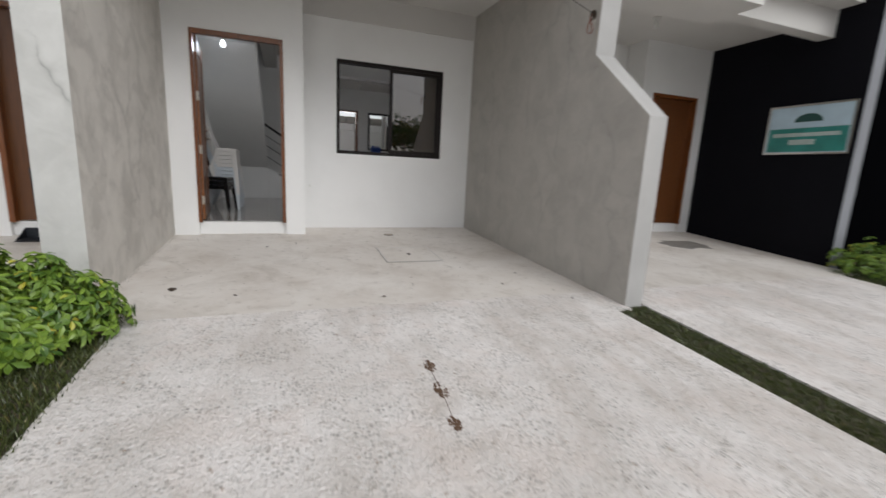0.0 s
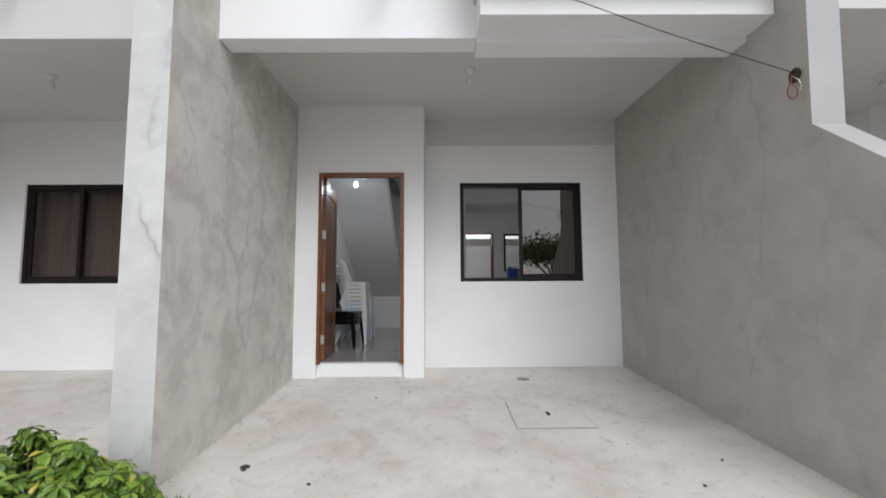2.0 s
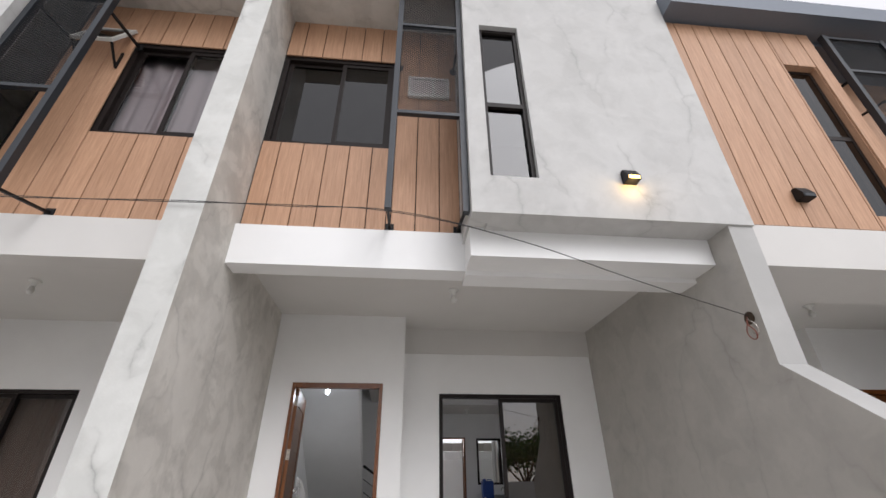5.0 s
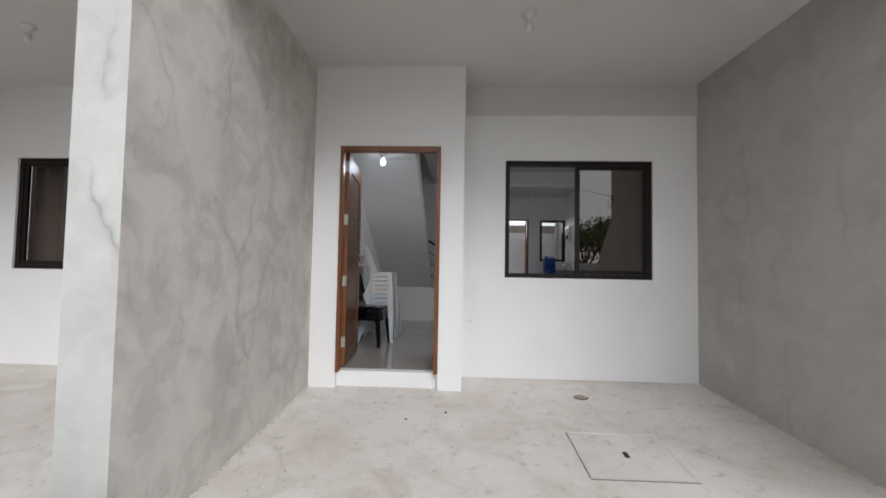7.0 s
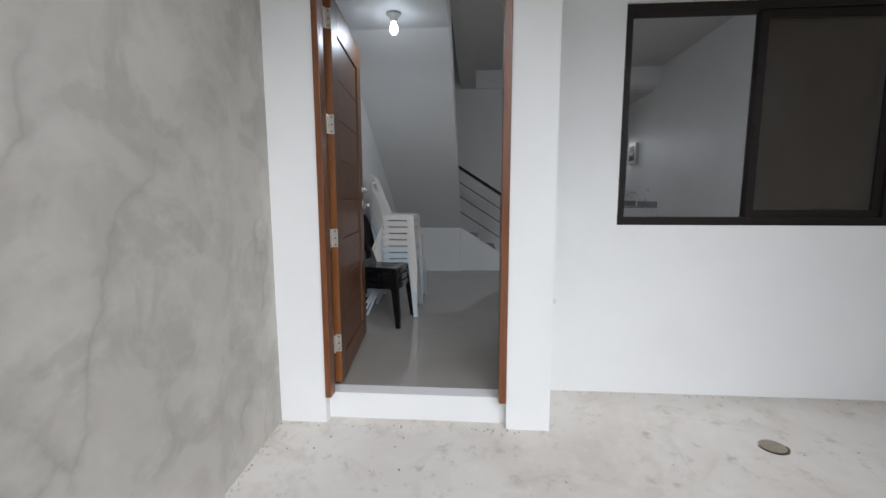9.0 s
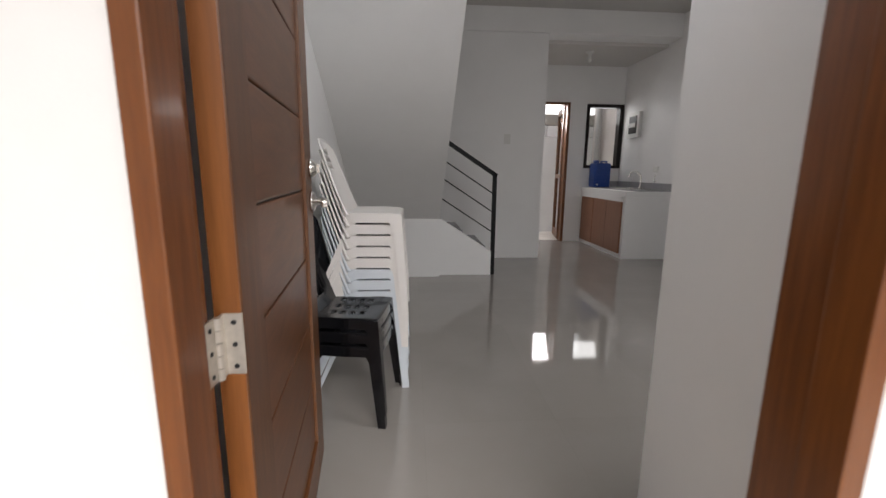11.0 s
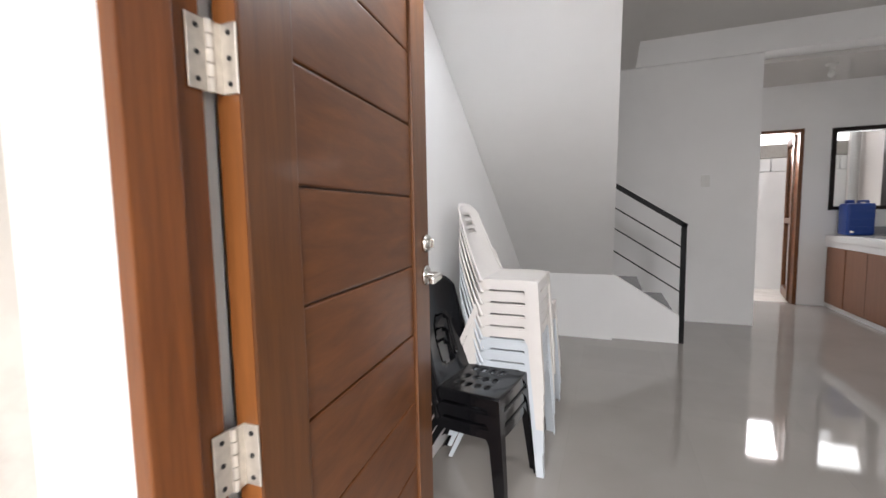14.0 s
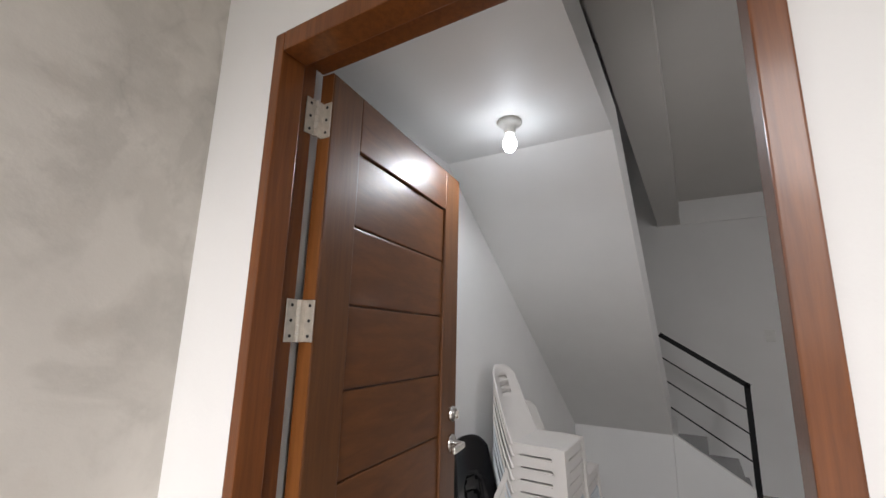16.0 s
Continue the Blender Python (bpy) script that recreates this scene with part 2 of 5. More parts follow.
def timber(name, dark, light, stretch, rough=0.35, coat=0.0, scale=1.0, line=(0.5, 0.62), vary=0.25):
    """Straight grain along the axis with the smallest stretch; each board has its own tone."""
    m, n, l, b = node_material(name)
    oi = n.new("ShaderNodeObjectInfo")
    off = n.new("ShaderNodeVectorMath")
    off.operation = "MULTIPLY_ADD"
    off.inputs[1].default_value = (7.0, 5.0, 9.0)
    tc = n.new("ShaderNodeTexCoord")
    l.new(oi.outputs["Random"], off.inputs[0])
    l.new(tc.outputs["Object"], off.inputs[2])
    mp = n.new("ShaderNodeMapping")
    mp.inputs["Scale"].default_value = tuple(s * scale for s in stretch)
    l.new(off.outputs[0], mp.inputs["Vector"])
    v = mp.outputs["Vector"]
    grain = noise_tex(n, l, v, 5.0, 8, 0.62, 0.5)
    fibre = noise_tex(n, l, v, 22.0, 4, 0.6)
    c = ramp(n, l, grain, [(0.28, dark), (0.72, light)])
    c = blend(n, l, c, tuple(x * 0.72 for x in dark), ramp(n, l, fibre, [(line[0], (0, 0, 0)), (line[1], (0.22, 0.22, 0.22))]))
    tone = n.new("ShaderNodeHueSaturation")
    val = n.new("ShaderNodeMapRange")
    val.inputs["To Min"].default_value, val.inputs["To Max"].default_value = 1 - vary / 2, 1 + vary / 2
    l.new(oi.outputs["Random"], val.inputs["Value"])
    l.new(val.outputs[0], tone.inputs["Value"])
    l.new(c, tone.inputs["Color"])
    l.new(tone.outputs["Color"], b.inputs["Base Color"])
    b.inputs["Roughness"].default_value = rough
    b.inputs["Coat Weight"].default_value = coat
    b.inputs["Coat Roughness"].default_value = 0.12
    bump(n, l, b, fibre, 0.12, 0.002)
    return m


def plain(name, colour, rough=0.4, metal=0.0, speck=0.06, scale=30.0, bumpy=0.05):
    m, n, l, b = node_material(name)
    v = coords(n, l)
    f = noise_tex(n, l, v, scale, 4)
    c = blend(n, l, tuple(x * (1 - speck) for x in colour), tuple(min(1, x * (1 + speck)) for x in colour), f)
    l.new(c, b.inputs["Base Color"])
    b.inputs["Roughness"].default_value, b.inputs["Metallic"].default_value = rough, metal
    if bumpy:
        bump(n, l, b, f, bumpy, 0.002)
    return m


def pane_glass(name, tint, gloss=1.5):
    m, n, l, b = node_material(name)
    n.remove(b)
    tr, gl, mx, fr = (n.new(k) for k in ("ShaderNodeBsdfTransparent", "ShaderNodeBsdfGlossy", "ShaderNodeMixShader", "ShaderNodeFresnel"))
    tr.inputs["Color"].default_value = (*tint, 1)
    gl.inputs["Roughness"].default_value = 0.01
    fr.inputs["IOR"].default_value = gloss
    l.new(fr.outputs[0], mx.inputs[0])
    l.new(tr.outputs[0], mx.inputs[1])
    l.new(gl.outputs[0], mx.inputs[2])
    l.new(mx.outputs[0], n["Material Output"].inputs["Surface"])
    return m


def glow(name, colour, strength):
    m, n, l, b = node_material(name)
    b.inputs["Base Color"].default_value = (*colour, 1)
    b.inputs["Emission Color"].default_value = (*colour, 1)
    b.inputs["Emission Strength"].default_value = strength
    return m


def tile_floor(name):
    """Polished porcelain in 60 cm squares with hair-thin joints."""
    m, n, l, b = node_material(name)
    v = coords(n, l)
    br = n.new("ShaderNodeTexBrick")
    br.offset = 0.0
    br.inputs["Scale"].default_value = 1.0
    for k, x in (("Brick Width", 0.6), ("Row Height", 0.6), ("Mortar Size", 0.0009), ("Mortar Smooth", 0.3), ("Bias", 0.0)):
        br.inputs[k].default_value = x
    br.inputs["Color1"].default_value, br.inputs["Color2"].default_value = (0.31, 0.287, 0.263, 1), (0.295, 0.272, 0.25, 1)
    br.inputs["Mortar"].default_value = (0.265, 0.246, 0.225, 1)
    l.new(v, br.inputs["Vector"])
    haze = noise_tex(n, l, v, 2.2, 6, 0.6)
    c = blend(n, l, br.outputs["Color"], (0.34, 0.318, 0.296), ramp(n, l, haze, [(0.4, (0, 0, 0)), (0.7, (0.5, 0.5, 0.5))]))
    l.new(c, b.inputs["Base Color"])
    b.inputs["Roughness"].default_value = 0.05
    b.inputs["IOR"].default_value = 1.75
    bump(n, l, b, noise_tex(n, l, v, 2.5, 2), 0.015, 0.004)
    return m


def foliage(name, dark, light, yellow):
    m, n, l, b = node_material(name)
    g = n.new("ShaderNodeNewGeometry")
    c = ramp(n, l, g.outputs["Random Per Island"], [(0.0, dark), (0.75, light), (0.94, light), (0.985, yellow)])
    l.new(c, b.inputs["Base Color"])
    b.inputs["Roughness"].default_value = 0.38
    b.inputs["Transmission Weight"].default_value = 0.0
    bump(n, l, b, noise_tex(n, l, coords(n, l), 60, 2), 0.1, 0.002)
    return m


M_WHITE = paint("white wall paint", (0.80, 0.80, 0.79), 0.5, 0.06)
# Below wall white: the shade under ceilings and beams is put in the colour.
M_CEIL = paint("ceiling white greyed for shade", (0.61, 0.595, 0.57), 0.7, 0.05)
M_FIN = cement("grey cement skim coat", (0.575, 0.55, 0.507), (0.465, 0.442, 0.402), (0.52, 0.475, 0.42), 0.4, 0.0, 1.0)
# East wall: same cement, smoother, with its shade darkened into the colour.
M_FIN_SMOOTH_SHADE = cement("smooth grey cement skim coat in shade tone", (0.42, 0.402, 0.37), (0.365, 0.349, 0.32), (0.40, 0.37, 0.33), 0.3, 5.3, 0.55)
M_EDGE = cement("pale cement edge", (0.60, 0.60, 0.575), (0.50, 0.50, 0.475), (0.52, 0.50, 0.465), 0.7, 3.1, 0.5)
M_CAP = paint("white painted cement cap", (0.47, 0.465, 0.45), 0.65, 0.16)
M_BOX = cement("pale grey facade cement", (0.52, 0.515, 0.50), (0.45, 0.445, 0.43), (0.46, 0.445, 0.42), 0.4, 7.7, 0.5)
M_SLAB = slab_concrete("carport concrete")
M_HATCH = paint("pale trowelled cement", (0.68, 0.655, 0.62), 0.75, 0.25)
M_DRIVE = aggregate("washed aggregate concrete")
M_PLANK = timber("oak-look cladding", (0.36, 0.195, 0.112), (0.53, 0.315, 0.195), (14, 14, 0.7), 0.55, 0.0, 1.0, (0.5, 0.7), 0.16)
M_DOOR = timber("varnished mahogany", (0.095, 0.031, 0.008), (0.172, 0.060, 0.0158), (6, 1.1, 6), 0.40, 0.14, 1.0, (0.5, 0.75), 0.14)
M_STILE = timber("varnished mahogany upright", (0.085, 0.030, 0.0082), (0.150, 0.056, 0.015), (12, 12, 0.8), 0.42, 0.15, 1.0, (0.5, 0.75), 0.1)
M_JAMB = timber("varnished orange-brown jamb", (0.115, 0.033, 0.007), (0.22, 0.071, 0.016), (14, 14, 0.8), 0.32, 0.35, 1.0, (0.5, 0.75), 0.1)
# Lighter than the stile: daylight on the hinge edge is put in the colour.
M_EDGE_LIT = timber("orange varnish with daylight painted in", (0.17, 0.057, 0.014), (0.25, 0.09, 0.024), (14, 14, 0.8), 0.35, 0.2, 1.0, (0.5, 0.75), 0.1)
# Groove bottoms: a much darker tone of the door timber.
M_GROOVE = timber("dark groove timber", (0.03, 0.011, 0.005), (0.05, 0.018, 0.007), (6, 1.1, 6), 0.4, 0.0, 1.0, (0.5, 0.75), 0.1)
M_ALU = plain("dark bronze aluminium", (0.012, 0.008, 0.007), 0.45, 0.0)
M_ALU.node_tree.nodes["Principled BSDF"].inputs["Specular IOR Level"].default_value = 0.22
M_STEEL = plain("charcoal painted steel", (0.022, 0.026, 0.032), 0.4, 0.2)
M_BLACK = plain("black painted steel", (0.006, 0.006, 0.007), 0.5, 0.0)
M_BLACK.node_tree.nodes["Principled BSDF"].inputs["Specular IOR Level"].default_value = 0.25
M_NAVY = paint("black-blue wall paint", (0.0045, 0.0045, 0.007), 0.9, 0.2)
M_NAVY.node_tree.nodes["Principled BSDF"].inputs["Specular IOR Level"].default_value = 0.15
M_ENDGREY = paint("grey wall end paint", (0.26, 0.27, 0.29), 0.7, 0.25)
M_ROOF = plain("grey roof flashing", (0.13, 0.15, 0.18), 0.45, 0.2)
M_CHROME = plain("satin nickel", (0.72, 0.70, 0.66), 0.22, 1.0, 0.03)
M_HINGE = plain("scratched zinc hinge", (0.62, 0.58, 0.52), 0.42, 0.7, 0.25, 60)
M_SMOKE = pane_glass("light smoke glass", (0.50, 0.48, 0.50), 1.9)
M_TINT = pane_glass("tinted window glass", (0.19, 0.135, 0.10), 2.4)
M_GREYGLASS = pane_glass("grey reflective glass", (0.05, 0.05, 0.06), 1.75)
M_CLEAR = pane_glass("clear window glass", (0.84, 0.87, 0.86), 1.5)
M_THROUGH = pane_glass("plain rear face of a pane", (1.0, 1.0, 1.0), 1.0)
M_TILE = tile_floor("polished beige-grey tile")
M_CREAM = plain("cream white plastic", (0.72, 0.695, 0.665), 0.35, 0.0, 0.04, 12)
M_BLUEWHITE = plain("bluish white plastic", (0.60, 0.65, 0.69), 0.35, 0.0, 0.04, 12)
M_BLACKPL = plain("glossy black plastic", (0.005, 0.005, 0.006), 0.16, 0.0, 0.2, 12)
M_BLACKPL.node_tree.nodes["Principled BSDF"].inputs["Specular IOR Level"].default_value = 0.35
M_JERRY = plain("blue plastic", (0.003, 0.042, 0.24), 0.35, 0.0, 0.1, 20)
M_CAB = timber("brown laminate cabinet", (0.19, 0.075, 0.035), (0.27, 0.115, 0.055), (12, 12, 0.8), 0.4, 0.1, 1.0, (0.5, 0.75), 0.15)
M_GRANITE = plain("grey granite", (0.30, 0.30, 0.31), 0.25, 0.0, 0.45, 160)
M_CMU = plain("raw concrete block", (0.36, 0.34, 0.31), 0.9, 0.0, 0.25, 45, 0.5)
M_PVC = plain("white moulded plastic", (0.68, 0.68, 0.65), 0.35)
M_LEAF = foliage("shrub leaf", (0.045, 0.11, 0.014), (0.20, 0.31, 0.04), (0.50, 0.46, 0.06))
M_TREELEAF = foliage("tree leaf", (0.02, 0.05, 0.012), (0.06, 0.11, 0.02), (0.10, 0.14, 0.03))
M_GRASS = foliage("grass blade", (0.035, 0.05, 0.016), (0.085, 0.105, 0.03), (0.16, 0.14, 0.05))
M_BARK = plain("brown bark", (0.10, 0.07, 0.045), 0.9, 0.0, 0.4, 20, 0.5)
M_SOIL = plain("dark soil", (0.058, 0.05, 0.03), 0.95, 0.0, 0.5, 30, 0.6)
M_ROAD = plain("street concrete", (0.42, 0.415, 0.40), 0.85, 0.0, 0.3, 3, 0.3)
M_CURTAIN = plain("brown curtain cloth", (0.13, 0.085, 0.07), 0.9, 0.0, 0.12, 40)
M_SHEER = plain("grey curtain cloth", (0.60, 0.54, 0.53), 0.9, 0.0, 0.12, 40)
M_BULB = glow("lit bulb", (0.88, 0.95, 1.0), 8.0)
M_WARM = glow("lit warm lens", (1.0, 0.66, 0.22), 7.0)
M_RUBBER = plain("black cable sheath", (0.012, 0.012, 0.013), 0.6)
M_DIRT = plain("dark brown dirt", (0.05, 0.033, 0.02), 0.9, 0.0, 0.5, 40)

# ---- mesh helpers ----


def box(bm, x0, x1, y0, y1, z0, z1, m=None):
    made = bmesh.ops.create_cube(bm, size=1.0)["verts"]
    place = Matrix.Translation(((x0 + x1) / 2, (y0 + y1) / 2, (z0 + z1) / 2)) @ Matrix.Diagonal((abs(x1 - x0), abs(y1 - y0), abs(z1 - z0), 1))
    bmesh.ops.transform(bm, matrix=m @ place if m else place, verts=made)
    return made


def boxes(*dims, m=None):
    bm = bmesh.new()
    for d in dims:
        box(bm, *d, m=m)
    return bm


def soft(bm, width=0.003, segments=2):
    bmesh.ops.bevel(bm, geom=[e for e in bm.edges], offset=width, segments=segments, affect="EDGES", profile=0.6)
    return bm


def prism(points, axis, a, b, bm=None):
    """Extrude a polygon. axis x: points are (y, z); y: (x, z); z: (x, y)."""
    bm = bm or bmesh.new()
    put = {"x": lambda p, d: (d, p[0], p[1]), "y": lambda p, d: (p[0], d, p[1]), "z": lambda p, d: (p[0], p[1], d)}[axis]
    lo, hi = [bm.verts.new(put(p, a)) for p in points], [bm.verts.new(put(p, b)) for p in points]
    k = len(points)
    bm.faces.new(lo)
    bm.faces.new(hi[::-1])
    for i in range(k):
        bm.faces.new((lo[i], hi[i], hi[(i + 1) % k], lo[(i + 1) % k]))
    bmesh.ops.recalc_face_normals(bm, faces=bm.faces[:])
    return bm


def rod(bm, a, b, r=0.01, seg=10, r2=None):
    a, b = Vector(a), Vector(b)
    d = b - a
    m = Matrix.Translation((a + b) / 2) @ d.to_track_quat("Z", "Y").to_matrix().to_4x4()
    return bmesh.ops.create_cone(bm, cap_ends=True, segments=seg, radius1=r, radius2=r if r2 is None else r2, depth=d.length, matrix=m)["verts"]


def bar(bm, a, b, w, h):
    """A square bar from a to b."""
    a, b = Vector(a), Vector(b)
    d = b - a
    m = Matrix.Translation((a + b) / 2) @ d.to_track_quat("Y", "Z").to_matrix().to_4x4()
    box(bm, -w / 2, w / 2, -d.length / 2, d.length / 2, -h / 2, h / 2, m)


def lathe(bm, profile, place, seg=20, turn=None):
    """Turn (radius, height) pairs about z."""
    rings = []
    m = Matrix.Translation(place) @ (turn or Matrix())
    for r, z in profile:
        rings.append([bm.verts.new(m @ Vector((r * math.cos(t), r * math.sin(t), z))) for t in (2 * math.pi * i / seg for i in range(seg))])
    for p, q in zip(rings, rings[1:]):
        for i in range(seg):
            bm.faces.new((p[i], p[(i + 1) % seg], q[(i + 1) % seg], q[i]))
    bm.faces.new(rings[0][::-1])
    bm.faces.new(rings[-1])
    bmesh.ops.recalc_face_normals(bm, faces=bm.faces[:])


def finish(name, bm, material, smooth=False):
    me = bpy.data.meshes.new(name)
    bm.to_mesh(me)
    bm.free()
    for mat in material if isinstance(material, (list, tuple)) else [material]:
        me.materials.append(mat)
    if smooth:
        me.shade_smooth()
    return new(name, me)


def part(name, bm, material, parent, label="", smooth=False):
    ob = finish(name, bm, material, smooth)
    ob.parent = parent
    if label:
        ob["label"] = label
    return ob


def pane(dims, glass, parent, label="", name="pane"):
    """A sheet of glass; its gloss lies on the face towards the street side."""
    ob = part(name, boxes(dims), [glass, M_THROUGH], parent, label)
    for p in ob.data.polygons:
        p.material_index = 0 if p.normal[1] < -0.5 else 1
    ob.visible_shadow = False
    return ob


def base(name, label, category, group="", place=(0, 0, 0), kind=""):
    ob = new(name)
    ob.empty_display_size = 0.1
    ob.location = place
    return tagged(ob, label, category, group, kind)


def structure(name, bm, material, label, category):
    return tagged(finish(name, bm, material), label, category, kind="structure")


def by_normal(ob, axis, sign, index):
    for p in ob.data.polygons:
        if p.normal[axis] * sign > 0.5:
            p.material_index = index


def ground_z(y):
    return -0.135 - 0.06 * (5.6 - y)


def sloped(x0, x1, y0, y1, lift=0.0, thick=0.12, bm=None):
    return prism([(y0, ground_z(y0) + lift), (y1, ground_z(y1) + lift), (y1, ground_z(y1) + lift - thick), (y0, ground_z(y0) + lift - thick)], "x", x0, x1, bm)


# ---- ground ----
STREET = ground_z(-0.6) - 0.02
structure("ground", boxes((-400, 400, -400, 400, STREET - 0.5, STREET)), M_ROAD, "pale grey concrete street and ground", "ground")
structure("floor_carport", sloped(-1.21, 2.68, 2.87, 5.82), M_SLAB, "smooth grey-beige concrete carport floor with scuffs", "floor")
structure("driveway", sloped(2.561, 2.72, 2.44, 2.866, 0.004, 0.12, sloped(-0.96, 2.56, -0.6, 2.866, 0.004)), M_DRIVE, "pale washed-out concrete driveway with exposed pebbles", "driveway")
structure("floor_carport_west", sloped(-5.4, -1.45, 2.87, 5.95), M_SLAB, "smooth concrete floor of the neighbouring carport", "floor")
structure("driveway_west", sloped(-5.2, -1.9, -0.6, 2.866, 0.004), M_DRIVE, "pale concrete driveway of the neighbouring house", "driveway")
structure("floor_carport_east", sloped(2.90, 6.76, 2.87, 5.95), M_SLAB, "smooth pale concrete floor of the neighbouring carport", "floor")
structure("driveway_east", sloped(2.90, 6.4, -0.6, 2.866, 0.004), M_DRIVE, "pale concrete driveway of the neighbouring house", "driveway")
structure("soil_strip_east", sloped(2.56, 2.90, -0.6, 2.5, -0.012), M_SOIL, "narrow dark soil strip between driveways", "soil")
structure("soil_bed_west", sloped(-1.9, -0.96, -0.6, 3.15, -0.012), M_SOIL, "dark soil bed beside the driveway", "soil")
structure("soil_bed_east", sloped(6.4, 7.6, -0.6, 3.1, -0.012), M_SOIL, "dark soil bed by the far driveway", "soil")

# ---- house shell: party walls and carport walls ----
fin_w = structure("wall_fin_west", boxes((-1.45, -1.21, 3.16, 5.40, -0.7, 6.1)), [M_FIN, M_EDGE], "grey cement-finished party wall with hairline cracks", "wall")
by_normal(fin_w, 1, -1, 1)
bm = bmesh.new()
outline = [(2.5, -0.7), (2.5, 1.236), (3.2, 1.835), (3.17, 2.90), (5.83, 2.90), (5.83, -0.7)]
prism(outline, "x", 0.0, 0.24, bm)
for v in bm.verts:
    inner = 2.58 + (5.83 - v.co.y) / 3.33 * 0.118
    v.co.x = inner if v.co.x < 0.1 else 2.88
fin_e = structure("wall_fin_east", bm, [M_FIN_SMOOTH_SHADE, M_CAP], "grey cement party wall with a white sloped cap", "wall")
by_normal(fin_e, 1, -1, 1)

structure("wall_west", boxes((-1.45, -1.21, 5.401, 11.62, -0.6, 6.0)), M_WHITE, "white painted side wall", "wall")
structure("wall_east", boxes((2.63, 2.90, 5.831, 11.62, -0.6, 6.0)), M_WHITE, "white painted side wall", "wall")
structure("wall_entry_west", prism([(-1.21, 5.40), (-0.959, 5.40), (-0.959, 5.42), (-0.975, 5.42), (-0.975, 5.55), (-1.21, 5.55)], "z", -0.5, 2.9), M_WHITE, "white painted wall beside the entrance door", "wall")
structure("wall_entry_east", prism([(0.0, 5.40), (0.223, 5.40), (0.223, 6.04), (0.075, 6.04), (0.075, 5.55), (0.0, 5.55)], "z", -0.5, 2.9), M_WHITE, "white painted projecting pier beside the entrance door", "wall")
structure("wall_entry_lintel", boxes((-0.959, 0.0, 5.40, 5.55, 2.13, 2.9)), M_WHITE, "white painted wall over the entrance door", "wall")
structure("beam_entry", boxes((0.075, 0.223, 5.821, 6.04, 2.901, 2.999)), M_WHITE, "white painted wall head", "beam")
structure("threshold", prism([(-0.9745, 5.421), (-0.9585, 5.421), (-0.9585, 5.455), (-0.0005, 5.455), (-0.0005, 5.55), (-0.9745, 5.55)], "z", -0.5, -0.0005), M_WHITE, "white painted threshold riser", "threshold")
structure("wall_front", boxes((0.223, 0.65, 5.82, 6.04, -0.5, 3.0), (2.14, 2.629, 5.82, 6.04, -0.5, 3.0), (0.65, 2.14, 5.82, 6.04, -0.5, 0.896), (0.65, 2.14, 5.82, 6.04, 2.11, 3.0)), M_WHITE, "white painted front wall with a window opening", "wall")
# Beam takes the shade-greyed ceiling colour instead of wall white.
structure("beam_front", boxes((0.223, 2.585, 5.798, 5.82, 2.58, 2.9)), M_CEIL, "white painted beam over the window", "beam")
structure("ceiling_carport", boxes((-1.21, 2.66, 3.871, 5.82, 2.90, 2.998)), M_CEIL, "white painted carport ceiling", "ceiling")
structure("beam_carport", boxes((-1.21, 0.6795, 3.68, 3.87, 2.675, 3.035)), M_WHITE, "white painted slab edge beam", "beam")
structure("beam_facade", prism([(3.40, 2.67), (3.66, 2.67), (3.66, 2.63), (3.87, 2.63), (3.87, 3.0), (3.66, 3.0), (3.66, 2.93), (3.40, 2.93)], "x", 0.68, 2.66), M_WHITE, "white painted stepped beam under the upper facade", "beam")

# ---- upper facade ----
BX0, BX1, BY = 0.66, 2.884, 3.15
facade = base("wall_facade", "pale grey cement-finished upper facade box", "wall", kind="structure")
for d in (
    (BX0, 0.82, BY, 3.30, 2.90, 6.1),
    (1.208, BX1, BY, 3.30, 2.90, 6.1),
    (0.82, 1.208, BY, 3.30, 2.90, 3.25),
    (0.82, 1.208, BY, 3.30, 5.17, 6.1),
    (BX0, 0.80, 3.30, 5.6, 2.93, 6.1),
    (2.72, BX1, 3.30, 5.6, 2.91, 6.1),
    (0.80, 2.72, 3.30, 3.40, 2.90, 3.0),
):
    part("facade_panel", boxes(d), M_BOX, facade)
structure("wall_cladding_back", boxes((-1.21, -1.2, 3.76, 3.90, 3.04, 5.9), (0.0, BX0, 3.76, 3.90, 3.04, 5.9), (-1.2, 0.0, 3.76, 3.90, 3.04, 4.0), (-1.2, 0.0, 3.76, 3.90, 5.27, 5.9)), M_BLACK, "dark backing wall behind the cladding", "wall")
structure("eave_soffit", boxes((-5.4, BX0, 3.05, 6.0, 5.86, 6.0)), M_FIN, "grey cement eave soffit", "eave")
structure("roof", boxes((BX0, BX1, 3.16, 3.449, 6.101, 6.16), (-5.4, 2.9, 3.45, 11.62, 6.11, 6.2), (2.91, 7.6, 3.12, 11.62, 5.86, 5.95)), M_ROOF, "grey metal roof", "roof")
structure("floor_upper", boxes((-0.17, 2.629, 3.88, 11.5, 3.02, 3.12), (-5.3, -1.46, 3.88, 5.9, 3.0, 3.04), (2.91, 6.7, 3.4, 5.9, 3.0, 3.04)), M_CEIL, "upper floor slab", "floor")
structure("wall_upper_back", boxes((-5.4, -1.46, 5.98, 6.1, 3.0, 6.0), (-0.16, 2.62, 5.7, 5.8, 3.13, 6.0), (2.91, 7.0, 5.98, 6.1, 3.0, 6.0)), M_WHITE, "white upper room wall", "wall")

